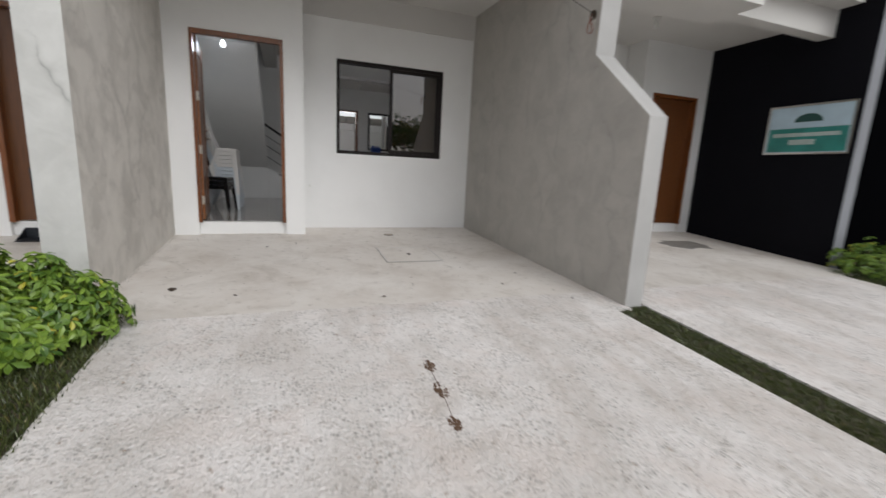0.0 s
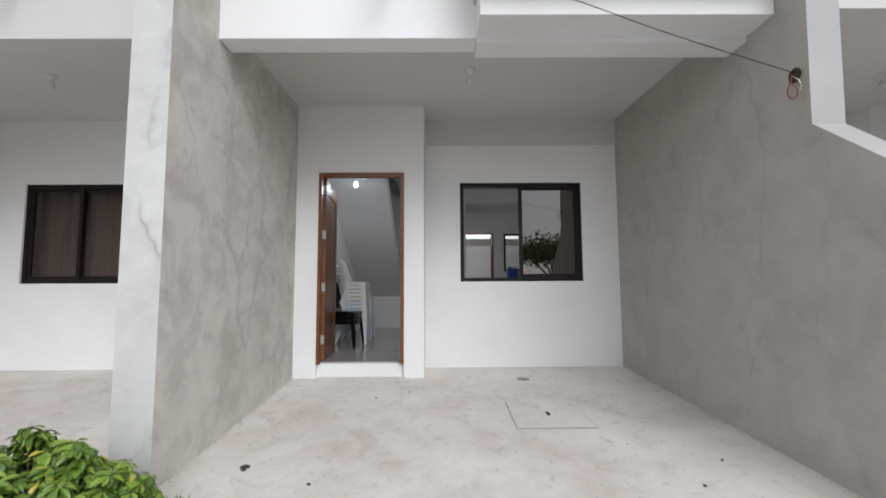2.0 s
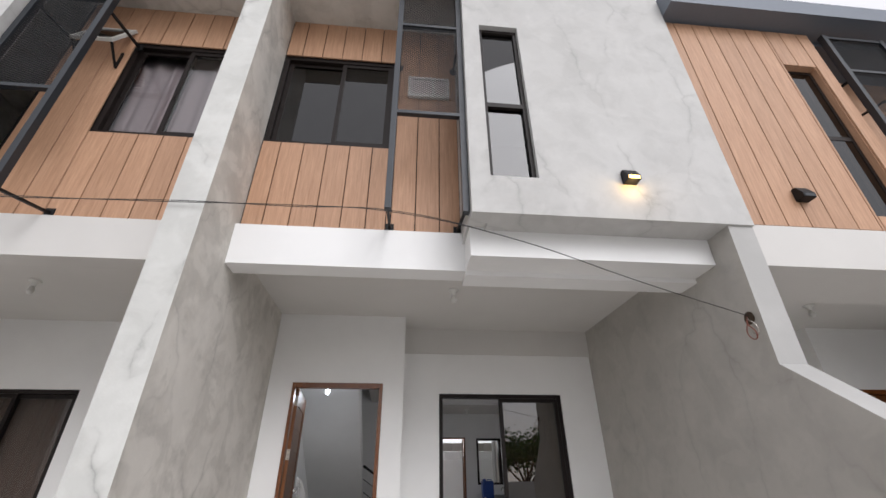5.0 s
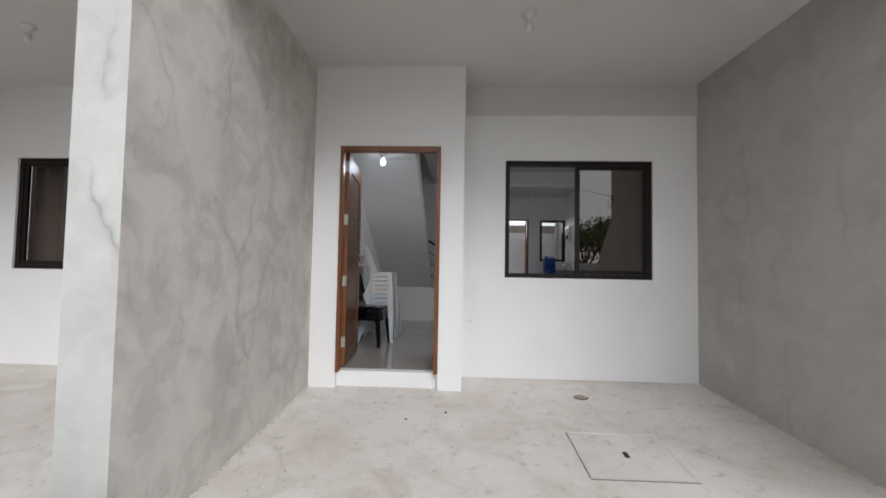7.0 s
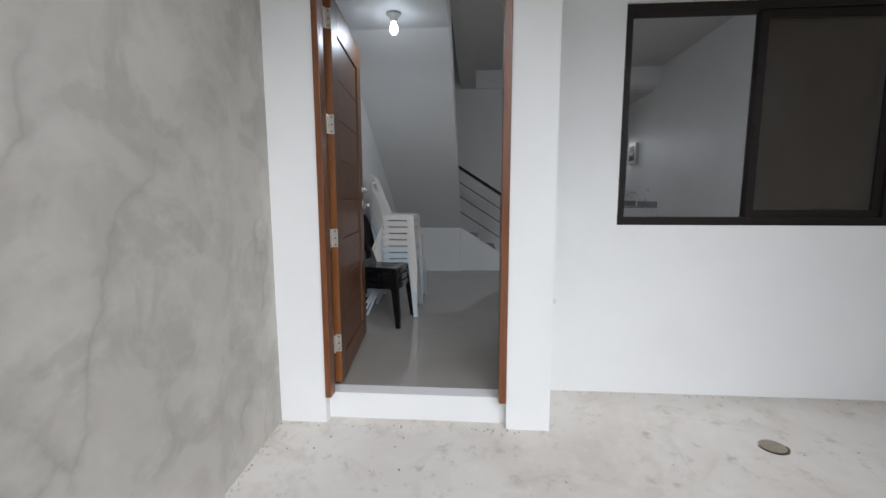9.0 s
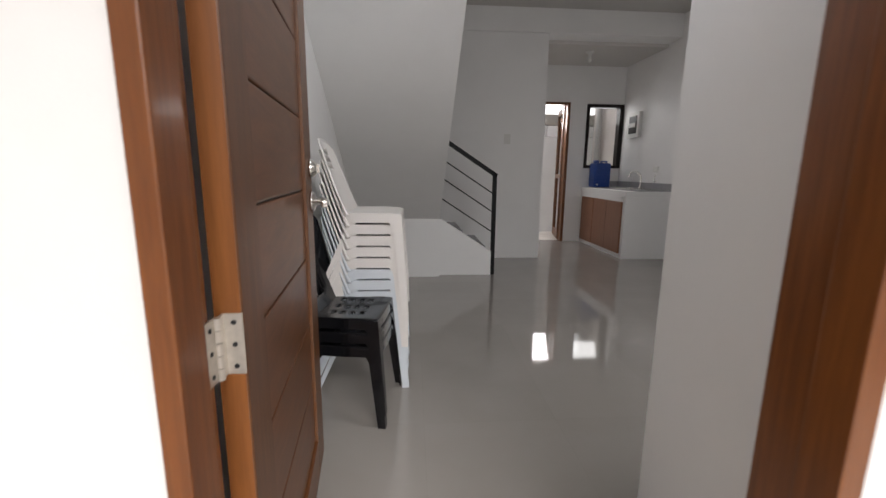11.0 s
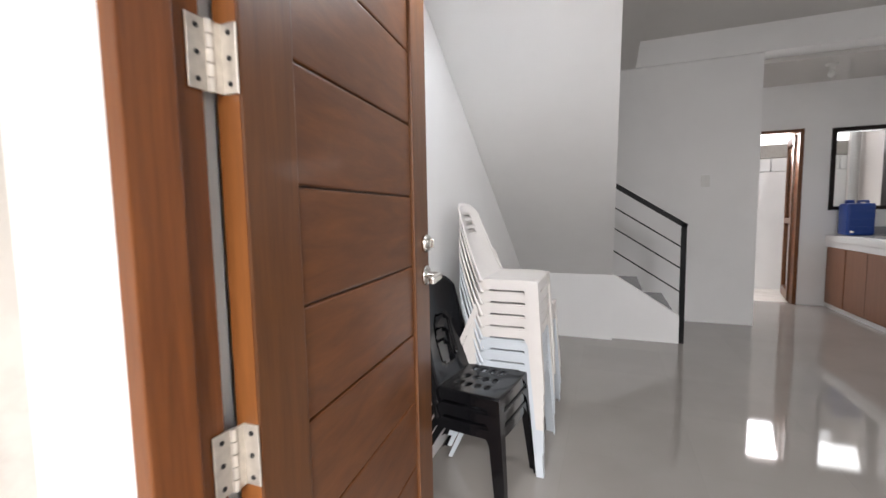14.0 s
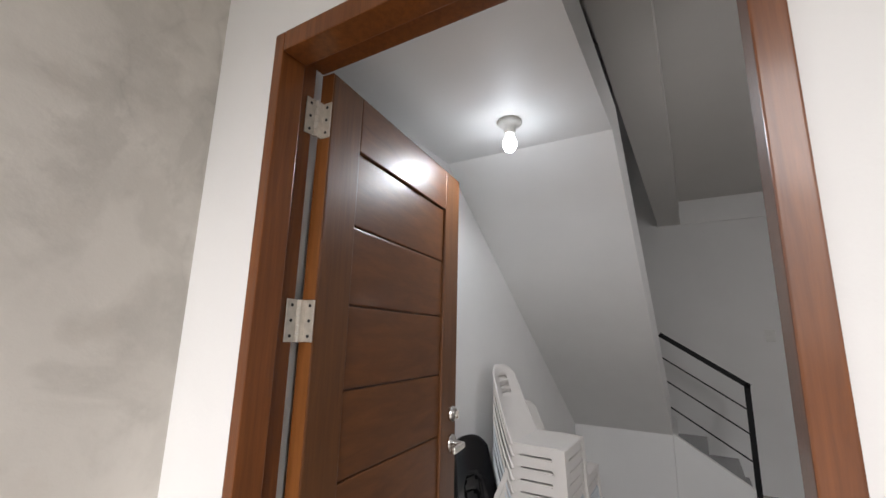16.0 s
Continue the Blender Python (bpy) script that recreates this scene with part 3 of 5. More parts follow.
# ---- interior shell ----
structure("floor", boxes((-1.21, 0.075, 5.551, 6.041, -0.2, 0.0), (-1.21, 2.63, 6.041, 11.62, -0.2, 0.0)), M_TILE, "glossy beige-grey polished tile floor", "floor")
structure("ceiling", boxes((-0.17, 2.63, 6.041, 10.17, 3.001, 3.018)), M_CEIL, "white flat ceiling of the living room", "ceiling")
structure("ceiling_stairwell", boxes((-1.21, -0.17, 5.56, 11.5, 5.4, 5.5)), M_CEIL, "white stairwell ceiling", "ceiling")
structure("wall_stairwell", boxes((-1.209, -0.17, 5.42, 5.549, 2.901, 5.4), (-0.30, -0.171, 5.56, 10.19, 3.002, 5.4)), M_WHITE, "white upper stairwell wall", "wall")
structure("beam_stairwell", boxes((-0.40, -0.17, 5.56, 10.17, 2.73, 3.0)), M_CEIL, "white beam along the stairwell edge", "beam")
structure("beam_kitchen", boxes((-0.399, 2.629, 10.171, 10.45, 2.73, 3.0)), M_WHITE, "white beam before the kitchen", "beam")
structure("wall_partition", boxes((-1.21, 0.985, 10.20, 10.33, 0.0, 2.729), (0.86, 0.985, 10.33, 11.5, 0.0, 2.69), (-1.21, -0.40, 10.20, 10.33, 2.73, 5.4)), M_WHITE, "white partition wall beside the kitchen", "wall")
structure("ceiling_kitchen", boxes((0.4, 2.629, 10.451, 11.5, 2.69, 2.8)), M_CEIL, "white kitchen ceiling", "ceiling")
structure("wall_back", boxes((-1.21, 1.0, 11.5, 11.62, 0.0, 3.0), (1.775, 2.04, 11.5, 11.62, 0.0, 3.0), (1.0, 1.775, 11.5, 11.62, 2.16, 3.0), (2.04, 2.63, 11.5, 11.62, 0.0, 1.17), (2.04, 2.63, 11.5, 11.62, 2.14, 3.0)), M_WHITE, "white back wall with a door and window", "wall")

# ---- stairs ----
SL = 0.669
flight = [(9.23, 0.617), (6.67, 2.33), (5.551, 2.33), (5.551, 2.52), (6.82, 2.52), (9.23, 0.95)]
structure("stair_flight", prism(flight, "x", -1.209, -0.37), M_WHITE, "white painted underside of the upper stair flight", "stairs")
structure("stair_landing", boxes((-1.209, -0.37, 9.231, 10.199, 0.0, 0.64)), M_WHITE, "white painted stair landing block", "stairs")
steps = base("stairs_lower", "low white steps with grey treads beside the wall", "stairs", kind="structure")
for i, (xa, xb, z) in enumerate(((0.19, 0.12, 0.14), (0.12, -0.13, 0.30), (-0.13, -0.369, 0.47))):
    part("step", boxes((xb, xa, 9.36, 10.199, 0.0, z - 0.02)), M_WHITE, steps)
    part("tread", soft(boxes((xb - 0.0, xa + 0.02, 9.36, 10.199, z - 0.019, z)), 0.004), M_GRANITE, steps, "grey stone tread")
structure("stair_stringer", prism([(0.19, 0.0), (0.19, 0.258), (-0.369, 0.618), (-0.369, 0.0)], "y", 9.30, 9.36), M_WHITE, "white painted stair side wall", "stairs")

rail = base("stair_railing", "black painted steel stair railing with three thin bars", "railing")
part("post", soft(boxes((0.19, 0.232, 9.302, 9.344, 0.0, 1.09)), 0.003), M_BLACK, rail)
bm = bmesh.new()
bar(bm, (0.23, 9.323, 1.06), (-0.42, 9.323, 1.06 + 0.65 * 0.648), 0.042, 0.042)
part("handrail", bm, M_BLACK, rail)
for h in (0.873, 0.68, 0.466):
    bm = bmesh.new()
    bar(bm, (0.20, 9.323, h), (-0.42, 9.323, h + 0.62 * 0.648), 0.012, 0.012)
    part("rail_bar", bm, M_BLACK, rail)
rail2 = base("stair_railing", "black painted steel edge rail along the upper flight", "railing")
for off, w in ((0.02, 0.035),):
    bm = bmesh.new()
    bar(bm, (-0.405, 9.22, 0.95 + off), (-0.405, 7.05, 2.37 + off), w, w)
    part("edge_rail", bm, M_BLACK, rail2)


# ---- entrance door ----


def hinge(place, parent):
    h = part("hinge", soft(boxes((-0.002, 0.002, -0.034, -0.003, -0.05, 0.05), (0.003, 0.034, 0.0175, 0.0215, -0.05, 0.05), (0.003, 0.007, 0.003, 0.0175, -0.05, 0.05)), 0.0008, 1), M_HINGE, parent, "scratched zinc butt hinge")
    bm = bmesh.new()
    for i in range(5):
        rod(bm, (0.004, 0, -0.05 + i * 0.0202), (0.004, 0, -0.0315 + i * 0.0202), 0.006, 10)
    part("knuckle", bm, M_HINGE, h)
    for sz in (-0.036, 0.0, 0.036):
        bm = bmesh.new()
        rod(bm, (0.001, -0.02, sz), (0.0032, -0.02, sz), 0.004, 8)
        part("screw", bm, M_RUBBER, h)
        bm = bmesh.new()
        rod(bm, (0.021, 0.018, sz), (0.021, 0.0158, sz), 0.004, 8)
        part("screw", bm, M_RUBBER, h)
    h.location = place
    return h


door = base("door_1", "varnished brown panelled wooden entrance door standing open", "door", kind="structure")
part("jamb", soft(prism([(-0.957, 5.385), (-0.925, 5.385), (-0.925, 5.455), (-0.948, 5.455), (-0.948, 5.511), (-0.974, 5.511), (-0.974, 5.421), (-0.957, 5.421)], "z", 0.0, 2.128), 0.003), M_JAMB, door, "orange-brown varnished jamb")
part("jamb", soft(prism([(-0.040, 5.385), (-0.002, 5.385), (-0.002, 5.545), (-0.028, 5.545), (-0.028, 5.455), (-0.040, 5.455)], "z", 0.0, 2.128), 0.003), M_JAMB, door, "orange-brown varnished jamb")
part("head_jamb", soft(boxes((-0.924, -0.041, 5.385, 5.455, 2.075, 2.128), (-0.954, -0.029, 5.456, 5.54, 2.11, 2.128)), 0.003), M_JAMB, door, "brown varnished head jamb")
leaf = new("leaf")
leaf.parent = door
leaf.matrix_local = pose(-0.911, 5.541, 0.0, 0, 0, 5.8)
# the leaf lies along its own y; its face towards the room is at x = 0
LT = -0.043
part("stile", soft(boxes((LT, 0.0, 0.003, 0.134, 0.02, 2.105)), 0.004), M_STILE, leaf)
# Added strip that carries the painted daylight on the hinge edge.
part("edge_lipping", boxes((LT + 0.002, -0.002, 0.0, 0.003, 0.02, 2.105)), M_EDGE_LIT, leaf, "orange-brown hinge edge, brightened as daylight")
part("stile", soft(boxes((LT, 0.0, 0.742, 0.882, 0.02, 2.105)), 0.004), M_STILE, leaf)
part("top_rail", soft(boxes((LT, 0.0, 0.134, 0.742, 1.934, 2.105)), 0.004), M_DOOR, leaf)
part("bottom_rail", soft(boxes((LT, 0.0, 0.134, 0.742, 0.02, 0.154)), 0.004), M_DOOR, leaf)
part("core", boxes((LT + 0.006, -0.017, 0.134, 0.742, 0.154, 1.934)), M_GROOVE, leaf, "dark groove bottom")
for i in range(8):
    z0 = 0.154 + i * 0.2225
    part("panel", soft(boxes((LT + 0.003, -0.010, 0.1345, 0.7415, z0 + 0.002, z0 + 0.2205)), 0.005), M_DOOR, leaf)
for hz in (1.966, 1.441, 0.841, 0.25):
    hinge((-0.944, 5.519, hz), door)
bm = bmesh.new()
turn = Matrix.Rotation(radians(90), 4, "Y")
lathe(bm, [(0.030, 0.0), (0.031, 0.006), (0.026, 0.016), (0.020, 0.022), (0.012, 0.024)], (0.0, 0.836, 1.112), 24, turn)
dead = part("deadbolt", bm, M_CHROME, leaf, "round satin nickel deadbolt", True)
part("thumb_turn", soft(boxes((0.02, 0.034, 0.831, 0.841, 1.097, 1.127)), 0.003), M_CHROME, dead)
bm = bmesh.new()
lathe(bm, [(0.034, 0.0), (0.035, 0.006), (0.028, 0.014), (0.014, 0.018), (0.013, 0.045)], (0.0, 0.836, 1.002), 24, turn)
lever = part("lever_rose", bm, M_CHROME, leaf, "satin nickel lever handle", True)
bm = bmesh.new()
bar(bm, (0.05, 0.844, 1.002), (0.054, 0.736, 0.999), 0.018, 0.022)
part("lever", soft(bm, 0.005), M_CHROME, lever)
part("latch_plate", boxes((-0.034, -0.010, 0.8822, 0.8835, 0.942, 1.062)), M_CHROME, leaf)
part("latch_bolt", soft(boxes((-0.029, -0.015, 0.8836, 0.895, 0.99, 1.014)), 0.003), M_CHROME, leaf)

# ---- sliding windows ----


def sliding_window(name, x0, x1, z0, z1, y, label, open_left=False, glass=M_TINT, mid=0.5, mirror=False):
    w = base(name, label, "window", kind="structure")
    t, d = 0.045, 0.085
    part("window_frame", boxes((x0, x0 + t, y, y + d, z0, z1), (x1 - t, x1, y, y + d, z0, z1), (x0 + t, x1 - t, y, y + d, z0, z0 + t), (x0 + t, x1 - t, y, y + d, z1 - t, z1)), M_ALU, w)
    xm = x0 + (x1 - x0) * mid
    spans = [(xm - 0.02, x1 - t, y + 0.012)] + ([(xm - 0.015, x1 - t - 0.005, y + 0.047)] if open_left else [(x0 + t, xm + 0.02, y + 0.047)])
    if mirror:
        spans = [(x0 + x1 - b, x0 + x1 - a, yy) for a, b, yy in spans]
    for a, b, yy in spans:
        s, q = 0.042, 0.024
        za, zb = z0 + t + 0.001, z1 - t - 0.001
        sash = part("sash", boxes((a, a + s, yy, yy + q, za, zb), (b - s, b, yy, yy + q, za, zb), (a + s, b - s, yy, yy + q, za, za + s), (a + s, b - s, yy, yy + q, zb - s, zb)), M_ALU, w)
        pane((a + s, b - s, yy + 0.010, yy + 0.015, za + s, zb - s), glass, sash, "dark tinted glass pane")
        part("latch", soft(boxes((a + 0.008, a + 0.026, yy - 0.012, yy - 0.001, (za + zb) / 2 - 0.12, (za + zb) / 2 - 0.05)), 0.003), M_ALU, sash)
    return w


sliding_window("window_1", 0.65, 2.14, 0.896, 2.11, 5.845, "dark bronze sliding window, one half slid open", True)
sliding_window("window_2", -1.20, 0.0, 4.0, 5.27, 3.765, "dark framed upper sliding window with grey glass", False, M_GREYGLASS, 0.53)
slit = base("window_3", "tall narrow dark framed window in the cement facade", "window", kind="structure")
part("window_frame", boxes((0.821, 0.855, 3.20, 3.28, 3.251, 5.169), (1.173, 1.207, 3.20, 3.28, 3.251, 5.169), (0.855, 1.173, 3.20, 3.28, 3.251, 3.29), (0.855, 1.173, 3.20, 3.28, 5.13, 5.169), (0.855, 1.173, 3.20, 3.28, 4.07, 4.12)), M_ALU, slit)
pane((0.855, 1.173, 3.235, 3.24, 3.29, 4.07), M_GREYGLASS, slit)
pane((0.855, 1.173, 3.225, 3.23, 4.12, 5.13), M_GREYGLASS, slit)

# ---- light fittings ----


def lamp_holder(place, lit=False, label=""):
    h = base("ceiling_lamp_holder", label or "white round ceiling lamp holder with a small bulb", "lamp", "ceiling lamp holders", place)
    bm = bmesh.new()
    lathe(bm, [(0.052, 0.0), (0.054, -0.008), (0.046, -0.018), (0.028, -0.026), (0.024, -0.055), (0.019, -0.058)][::-1], (0, 0, 0), 20)
    part("rosette", bm, M_PVC, h, "", True)
    bm = bmesh.new()
    lathe(bm, [(0.004, -0.142), (0.020, -0.135), (0.031, -0.112), (0.030, -0.095), (0.020, -0.072), (0.016, -0.059)], (0, 0, 0), 18)
    part("bulb", bm, M_BULB if lit else M_PVC, h, "glowing white bulb" if lit else "unlit white bulb", True)
    return h


lamp_holder((-0.745, 6.395, 2.33), True, "white ceiling lamp holder with a glowing bulb")
lamp_holder((0.69, 4.57, 2.90))
lamp_holder((1.72, 10.75, 2.69))
lamp_holder((-3.35, 4.67, 2.90))
lamp_holder((4.75, 4.68, 2.90))


def wall_lamp(x, y, z, lit):
    w = base("wall_lamp", "black wedge wall lamp, lit warm yellow" if lit else "black wedge wall lamp, unlit", "wall lamp", "", (x, y, z))
    prof = [(0.0, 0.0), (-0.105, 0.0), (-0.105, 0.055), (-0.05, 0.15), (0.0, 0.15)]
    body = part("housing", soft(prism(prof, "x", -0.07, 0.07), 0.004), M_BLACK, w)
    part("lens", boxes((-0.055, 0.055, -0.109, -0.1055, 0.006, 0.040)), M_WARM if lit else M_STEEL, body, "glowing lens" if lit else "dull dark lens")
    w.scale = (0.8, 0.8, 0.8)
    return w


wall_lamp(1.945, 3.149, 3.228, True)
wall_lamp(3.47, 3.199, 3.19, False)

# ---- steel screens ----


def screen(x0, x1, y, wall_y, z0=2.95, bars=(3.95, 5.18), top=5.86, label=""):
    s = base("steel_screen", label or "charcoal steel screen frame with expanded metal mesh", "screen", "facade screens")
    t = 0.05
    for x in (x0, x1 - t):
        part("upright", boxes((x, x + t, y, y + 0.06, z0, top)), M_STEEL, s)
        for z in (z0 + 0.04, bars[1] - 0.1):
            bm = bmesh.new()
            bar(bm, (x + t / 2, y + 0.06, z), (x + t / 2, wall_y, z + 0.10), 0.022, 0.022)
            part("bracket", bm, M_BLACK, s)
            part("bracket_plate", boxes((x - 0.01, x + t + 0.01, wall_y - 0.012, wall_y - 0.001, z + 0.06, z + 0.14)), M_BLACK, s)
    for z in (*bars, top - 0.05):
        part("crossbar", boxes((x0 + t, x1 - t, y + 0.005, y + 0.05, z, z + 0.035)), M_STEEL, s)
    for za, zb in zip((bars[0] + 0.035, bars[1] + 0.035), (bars[1], top - 0.05)):
        verts, faces = [], []
        w, h = x1 - x0 - 2 * t, zb - za
        k = 0.75
        step = 0.038
        count = int((w + h / k) / step)
        for sign in (1, -1):
            for i in range(count):
                u0 = i * step
                pts = []
                for u in np.linspace(max(0.0, u0 - h / k), min(w, u0), 2):
                    pts.append((u, (u0 - u) * k))
                (ua, va), (ub, vb) = pts
                if abs(ua - ub) < 0.004:
                    continue
                if sign < 0:
                    ua, ub = w - ua, w - ub
                n0 = len(verts)
                for u, v in ((ua, va), (ub, vb)):
                    for dy in (0.0, 0.006):
                        for dz in (-0.0014, 0.0014):
                            verts.append((x0 + t + u, y + 0.02 + dy, za + v + dz))
                faces += [(n0, n0 + 1, n0 + 5, n0 + 4), (n0 + 2, n0 + 6, n0 + 7, n0 + 3), (n0, n0 + 4, n0 + 6, n0 + 2), (n0 + 1, n0 + 3, n0 + 7, n0 + 5)]
        me = bpy.data.meshes.new("mesh_infill")
        me.from_pydata(verts, [], faces)
        me.materials.append(M_STEEL)
        ob = new("mesh_infill", me)
        ob.parent = s
        ob["kind"] = "stuff"
    return s


screen(0.015, 0.655, 3.22, 3.74)
screen(-3.33, -2.66, 3.22, 3.74)
screen(4.70, 5.45, 3.12, 3.74, 2.95, (3.3, 4.9), 5.5)

# ---- utility hatch, drain, outlets, cable ----
hatch = base("floor_hatch", "flush concrete inspection cover in the carport floor", "hatch")
part("cover", sloped(0.985, 1.605, 4.02, 4.63, 0.004, 0.05), M_SLAB, hatch)
bm = bmesh.new()
for a in ((0.981, 0.984, 4.016, 4.634), (1.606, 1.609, 4.016, 4.634), (0.984, 1.606, 4.016, 4.019), (0.984, 1.606, 4.631, 4.634)):
    sloped(*a, 0.0015, 0.05, bm)
part("joint", bm, plain("dusty joint", (0.22, 0.20, 0.175), 0.9), hatch, "dark dirt-filled joint")
for d in ((0.985, 1.605, 4.02, 4.034), (0.985, 1.605, 4.616, 4.63), (0.985, 0.999, 4.034, 4.616), (1.591, 1.605, 4.034, 4.616)):
    part("edge_band", sloped(*d, 0.0065, 0.05), M_HATCH, hatch, "pale mortar edge")
part("lift_slot", sloped(1.28, 1.31, 4.28, 4.35, 0.0075, 0.05), M_DIRT, hatch, "rusty lift slot")
drain = base("floor_drain", "round brown metal drain cover in the concrete floor", "drain", "", (1.29, 5.35, ground_z(5.35) - 0.002))
bm = bmesh.new()
lathe(bm, [(0.06, -0.01), (0.06, 0.003), (0.05, 0.005)], (0, 0, 0), 28)
part("cover", bm, plain("dusty brass", (0.30, 0.26, 0.20), 0.6, 0.2, 0.3, 40), drain)
bm = bmesh.new()
lathe(bm, [(0.07, -0.01), (0.07, 0.002), (0.062, 0.002)], (0, 0, 0), 28)
part("rim", bm, M_DIRT, drain)


def wall_plate(name, place, nx, ny, label, slots=2):
    """A white plate facing -x or -y."""
    w = base(name, label, name.replace("_", " "), "", place)
    if nx:
        part("plate", soft(boxes((-0.009, -0.001, -0.06, 0.06, -0.04, 0.04)), 0.002), M_PVC, w)
        for i in range(slots):
            y = -0.028 + 0.056 * i
            part("socket", soft(boxes((-0.013, -0.0092, y - 0.018, y + 0.018, -0.022, 0.022)), 0.001), M_PVC, w)
    else:
        part("plate", soft(boxes((-0.04, 0.04, -0.009, -0.001, -0.06, 0.06)), 0.002), M_PVC, w)
        for i in range(slots):
            z = -0.025 + 0.05 * i
            part("rocker", soft(boxes((-0.018, 0.018, -0.014, -0.0092, z - 0.018, z + 0.018)), 0.001), M_PVC, w)
    return w


wall_plate("wall_outlet", (2.63, 9.27, 0.32), True, False, "white double wall outlet near the floor")
wall_plate("wall_outlet", (2.63, 8.53, 0.30), True, False, "white double wall outlet near the floor")
wall_plate("wall_outlet", (2.63, 10.46, 1.155), True, False, "white wall outlet above the counter")
wall_plate("light_switch", (0.52, 10.20, 1.50), False, True, "white light switch on the partition wall")
tap = base("hose_stub", "small white capped pipe stub low on the wall", "pipe", "", (0.30, 5.82, 0.45))
bm = bmesh.new()
rod(bm, (0, -0.002, 0), (0, -0.03, 0), 0.012, 14)
rod(bm, (0, -0.03, 0), (0, -0.045, 0), 0.016, 14)
part("stub", bm, M_PVC, tap)


def cable(name, points, r, material, parent):
    cu = bpy.data.curves.new(name, "CURVE")
    cu.dimensions, cu.bevel_depth, cu.bevel_resolution, cu.resolution_u = "3D", r, 2, 8
    sp = cu.splines.new("BEZIER")
    sp.bezier_points.add(len(points) - 1)
    for bp, p in zip(sp.bezier_points, points):
        bp.co = p
        bp.handle_left_type = bp.handle_right_type = "AUTO"
    tmp = bpy.data.objects.new(name, cu)
    scene.collection.objects.link(tmp)
    me = bpy.data.meshes.new_from_object(tmp.evaluated_get(bpy.context.evaluated_depsgraph_get()))
    bpy.data.objects.remove(tmp)
    me.materials.clear()
    me.materials.append(material)
    ob = new(name, me)
    ob.parent = parent
    return ob


wire = base("service_cable", "twisted black service cable strung across the facade into the party wall", "cable")
for k, off in enumerate((0.0, 0.012)):
    cable("strand", [(-5.3, 3.09, 2.86 + off), (-2.4, 3.10, 2.80 + off), (-1.33, 3.125, 2.855 - off), (-0.6, 3.11, 2.84 + off), (0.04, 3.19, 2.905 - off), (0.9, 3.10, 2.66), (1.9, 3.2, 2.385), (2.665, 3.28, 2.195)], 0.0028, M_RUBBER, wire)
box_hole = base("cable_opening", "round hole in the party wall with loose red and black wires", "conduit", "", (2.662, 3.28, 2.18))
bm = bmesh.new()
lathe(bm, [(0.045, 0.0), (0.047, 0.004), (0.04, 0.006)], (0, 0, 0), 20, Matrix.Rotation(radians(-90), 4, "Y"))
part("conduit_mouth", bm, M_DIRT, box_hole, "dark ragged hole")
red = plain("red-brown wire sheath", (0.20, 0.06, 0.04), 0.5)
cable("loose_wire", [(-0.005, 0.01, 0.01), (-0.05, -0.02, -0.05), (-0.045, -0.06, -0.13), (-0.03, -0.02, -0.16), (-0.03, 0.03, -0.11), (-0.005, 0.02, -0.01)], 0.004, red, box_hole)
cable("loose_wire", [(-0.005, 0.0, 0.0), (-0.06, -0.05, -0.03), (-0.05, -0.09, -0.09), (-0.03, -0.05, -0.14), (-0.02, 0.0, -0.10)], 0.003, M_CHROME, box_hole)

# ---- stacked plastic chairs ----


def shell(verts_fn, nu, nv, skip, thick):
    bm = bmesh.new()
    g = [[bm.verts.new(verts_fn(i / nu, j / nv)) for j in range(nv + 1)] for i in range(nu + 1)]
    for i in range(nu):
        for j in range(nv):
            if (i, j) not in skip:
                bm.faces.new((g[i][j], g[i + 1][j], g[i + 1][j + 1], g[i][j + 1]))
    bmesh.ops.recalc_face_normals(bm, faces=bm.faces[:])
    bmesh.ops.solidify(bm, geom=bm.faces[:], thickness=thick)
    return bm


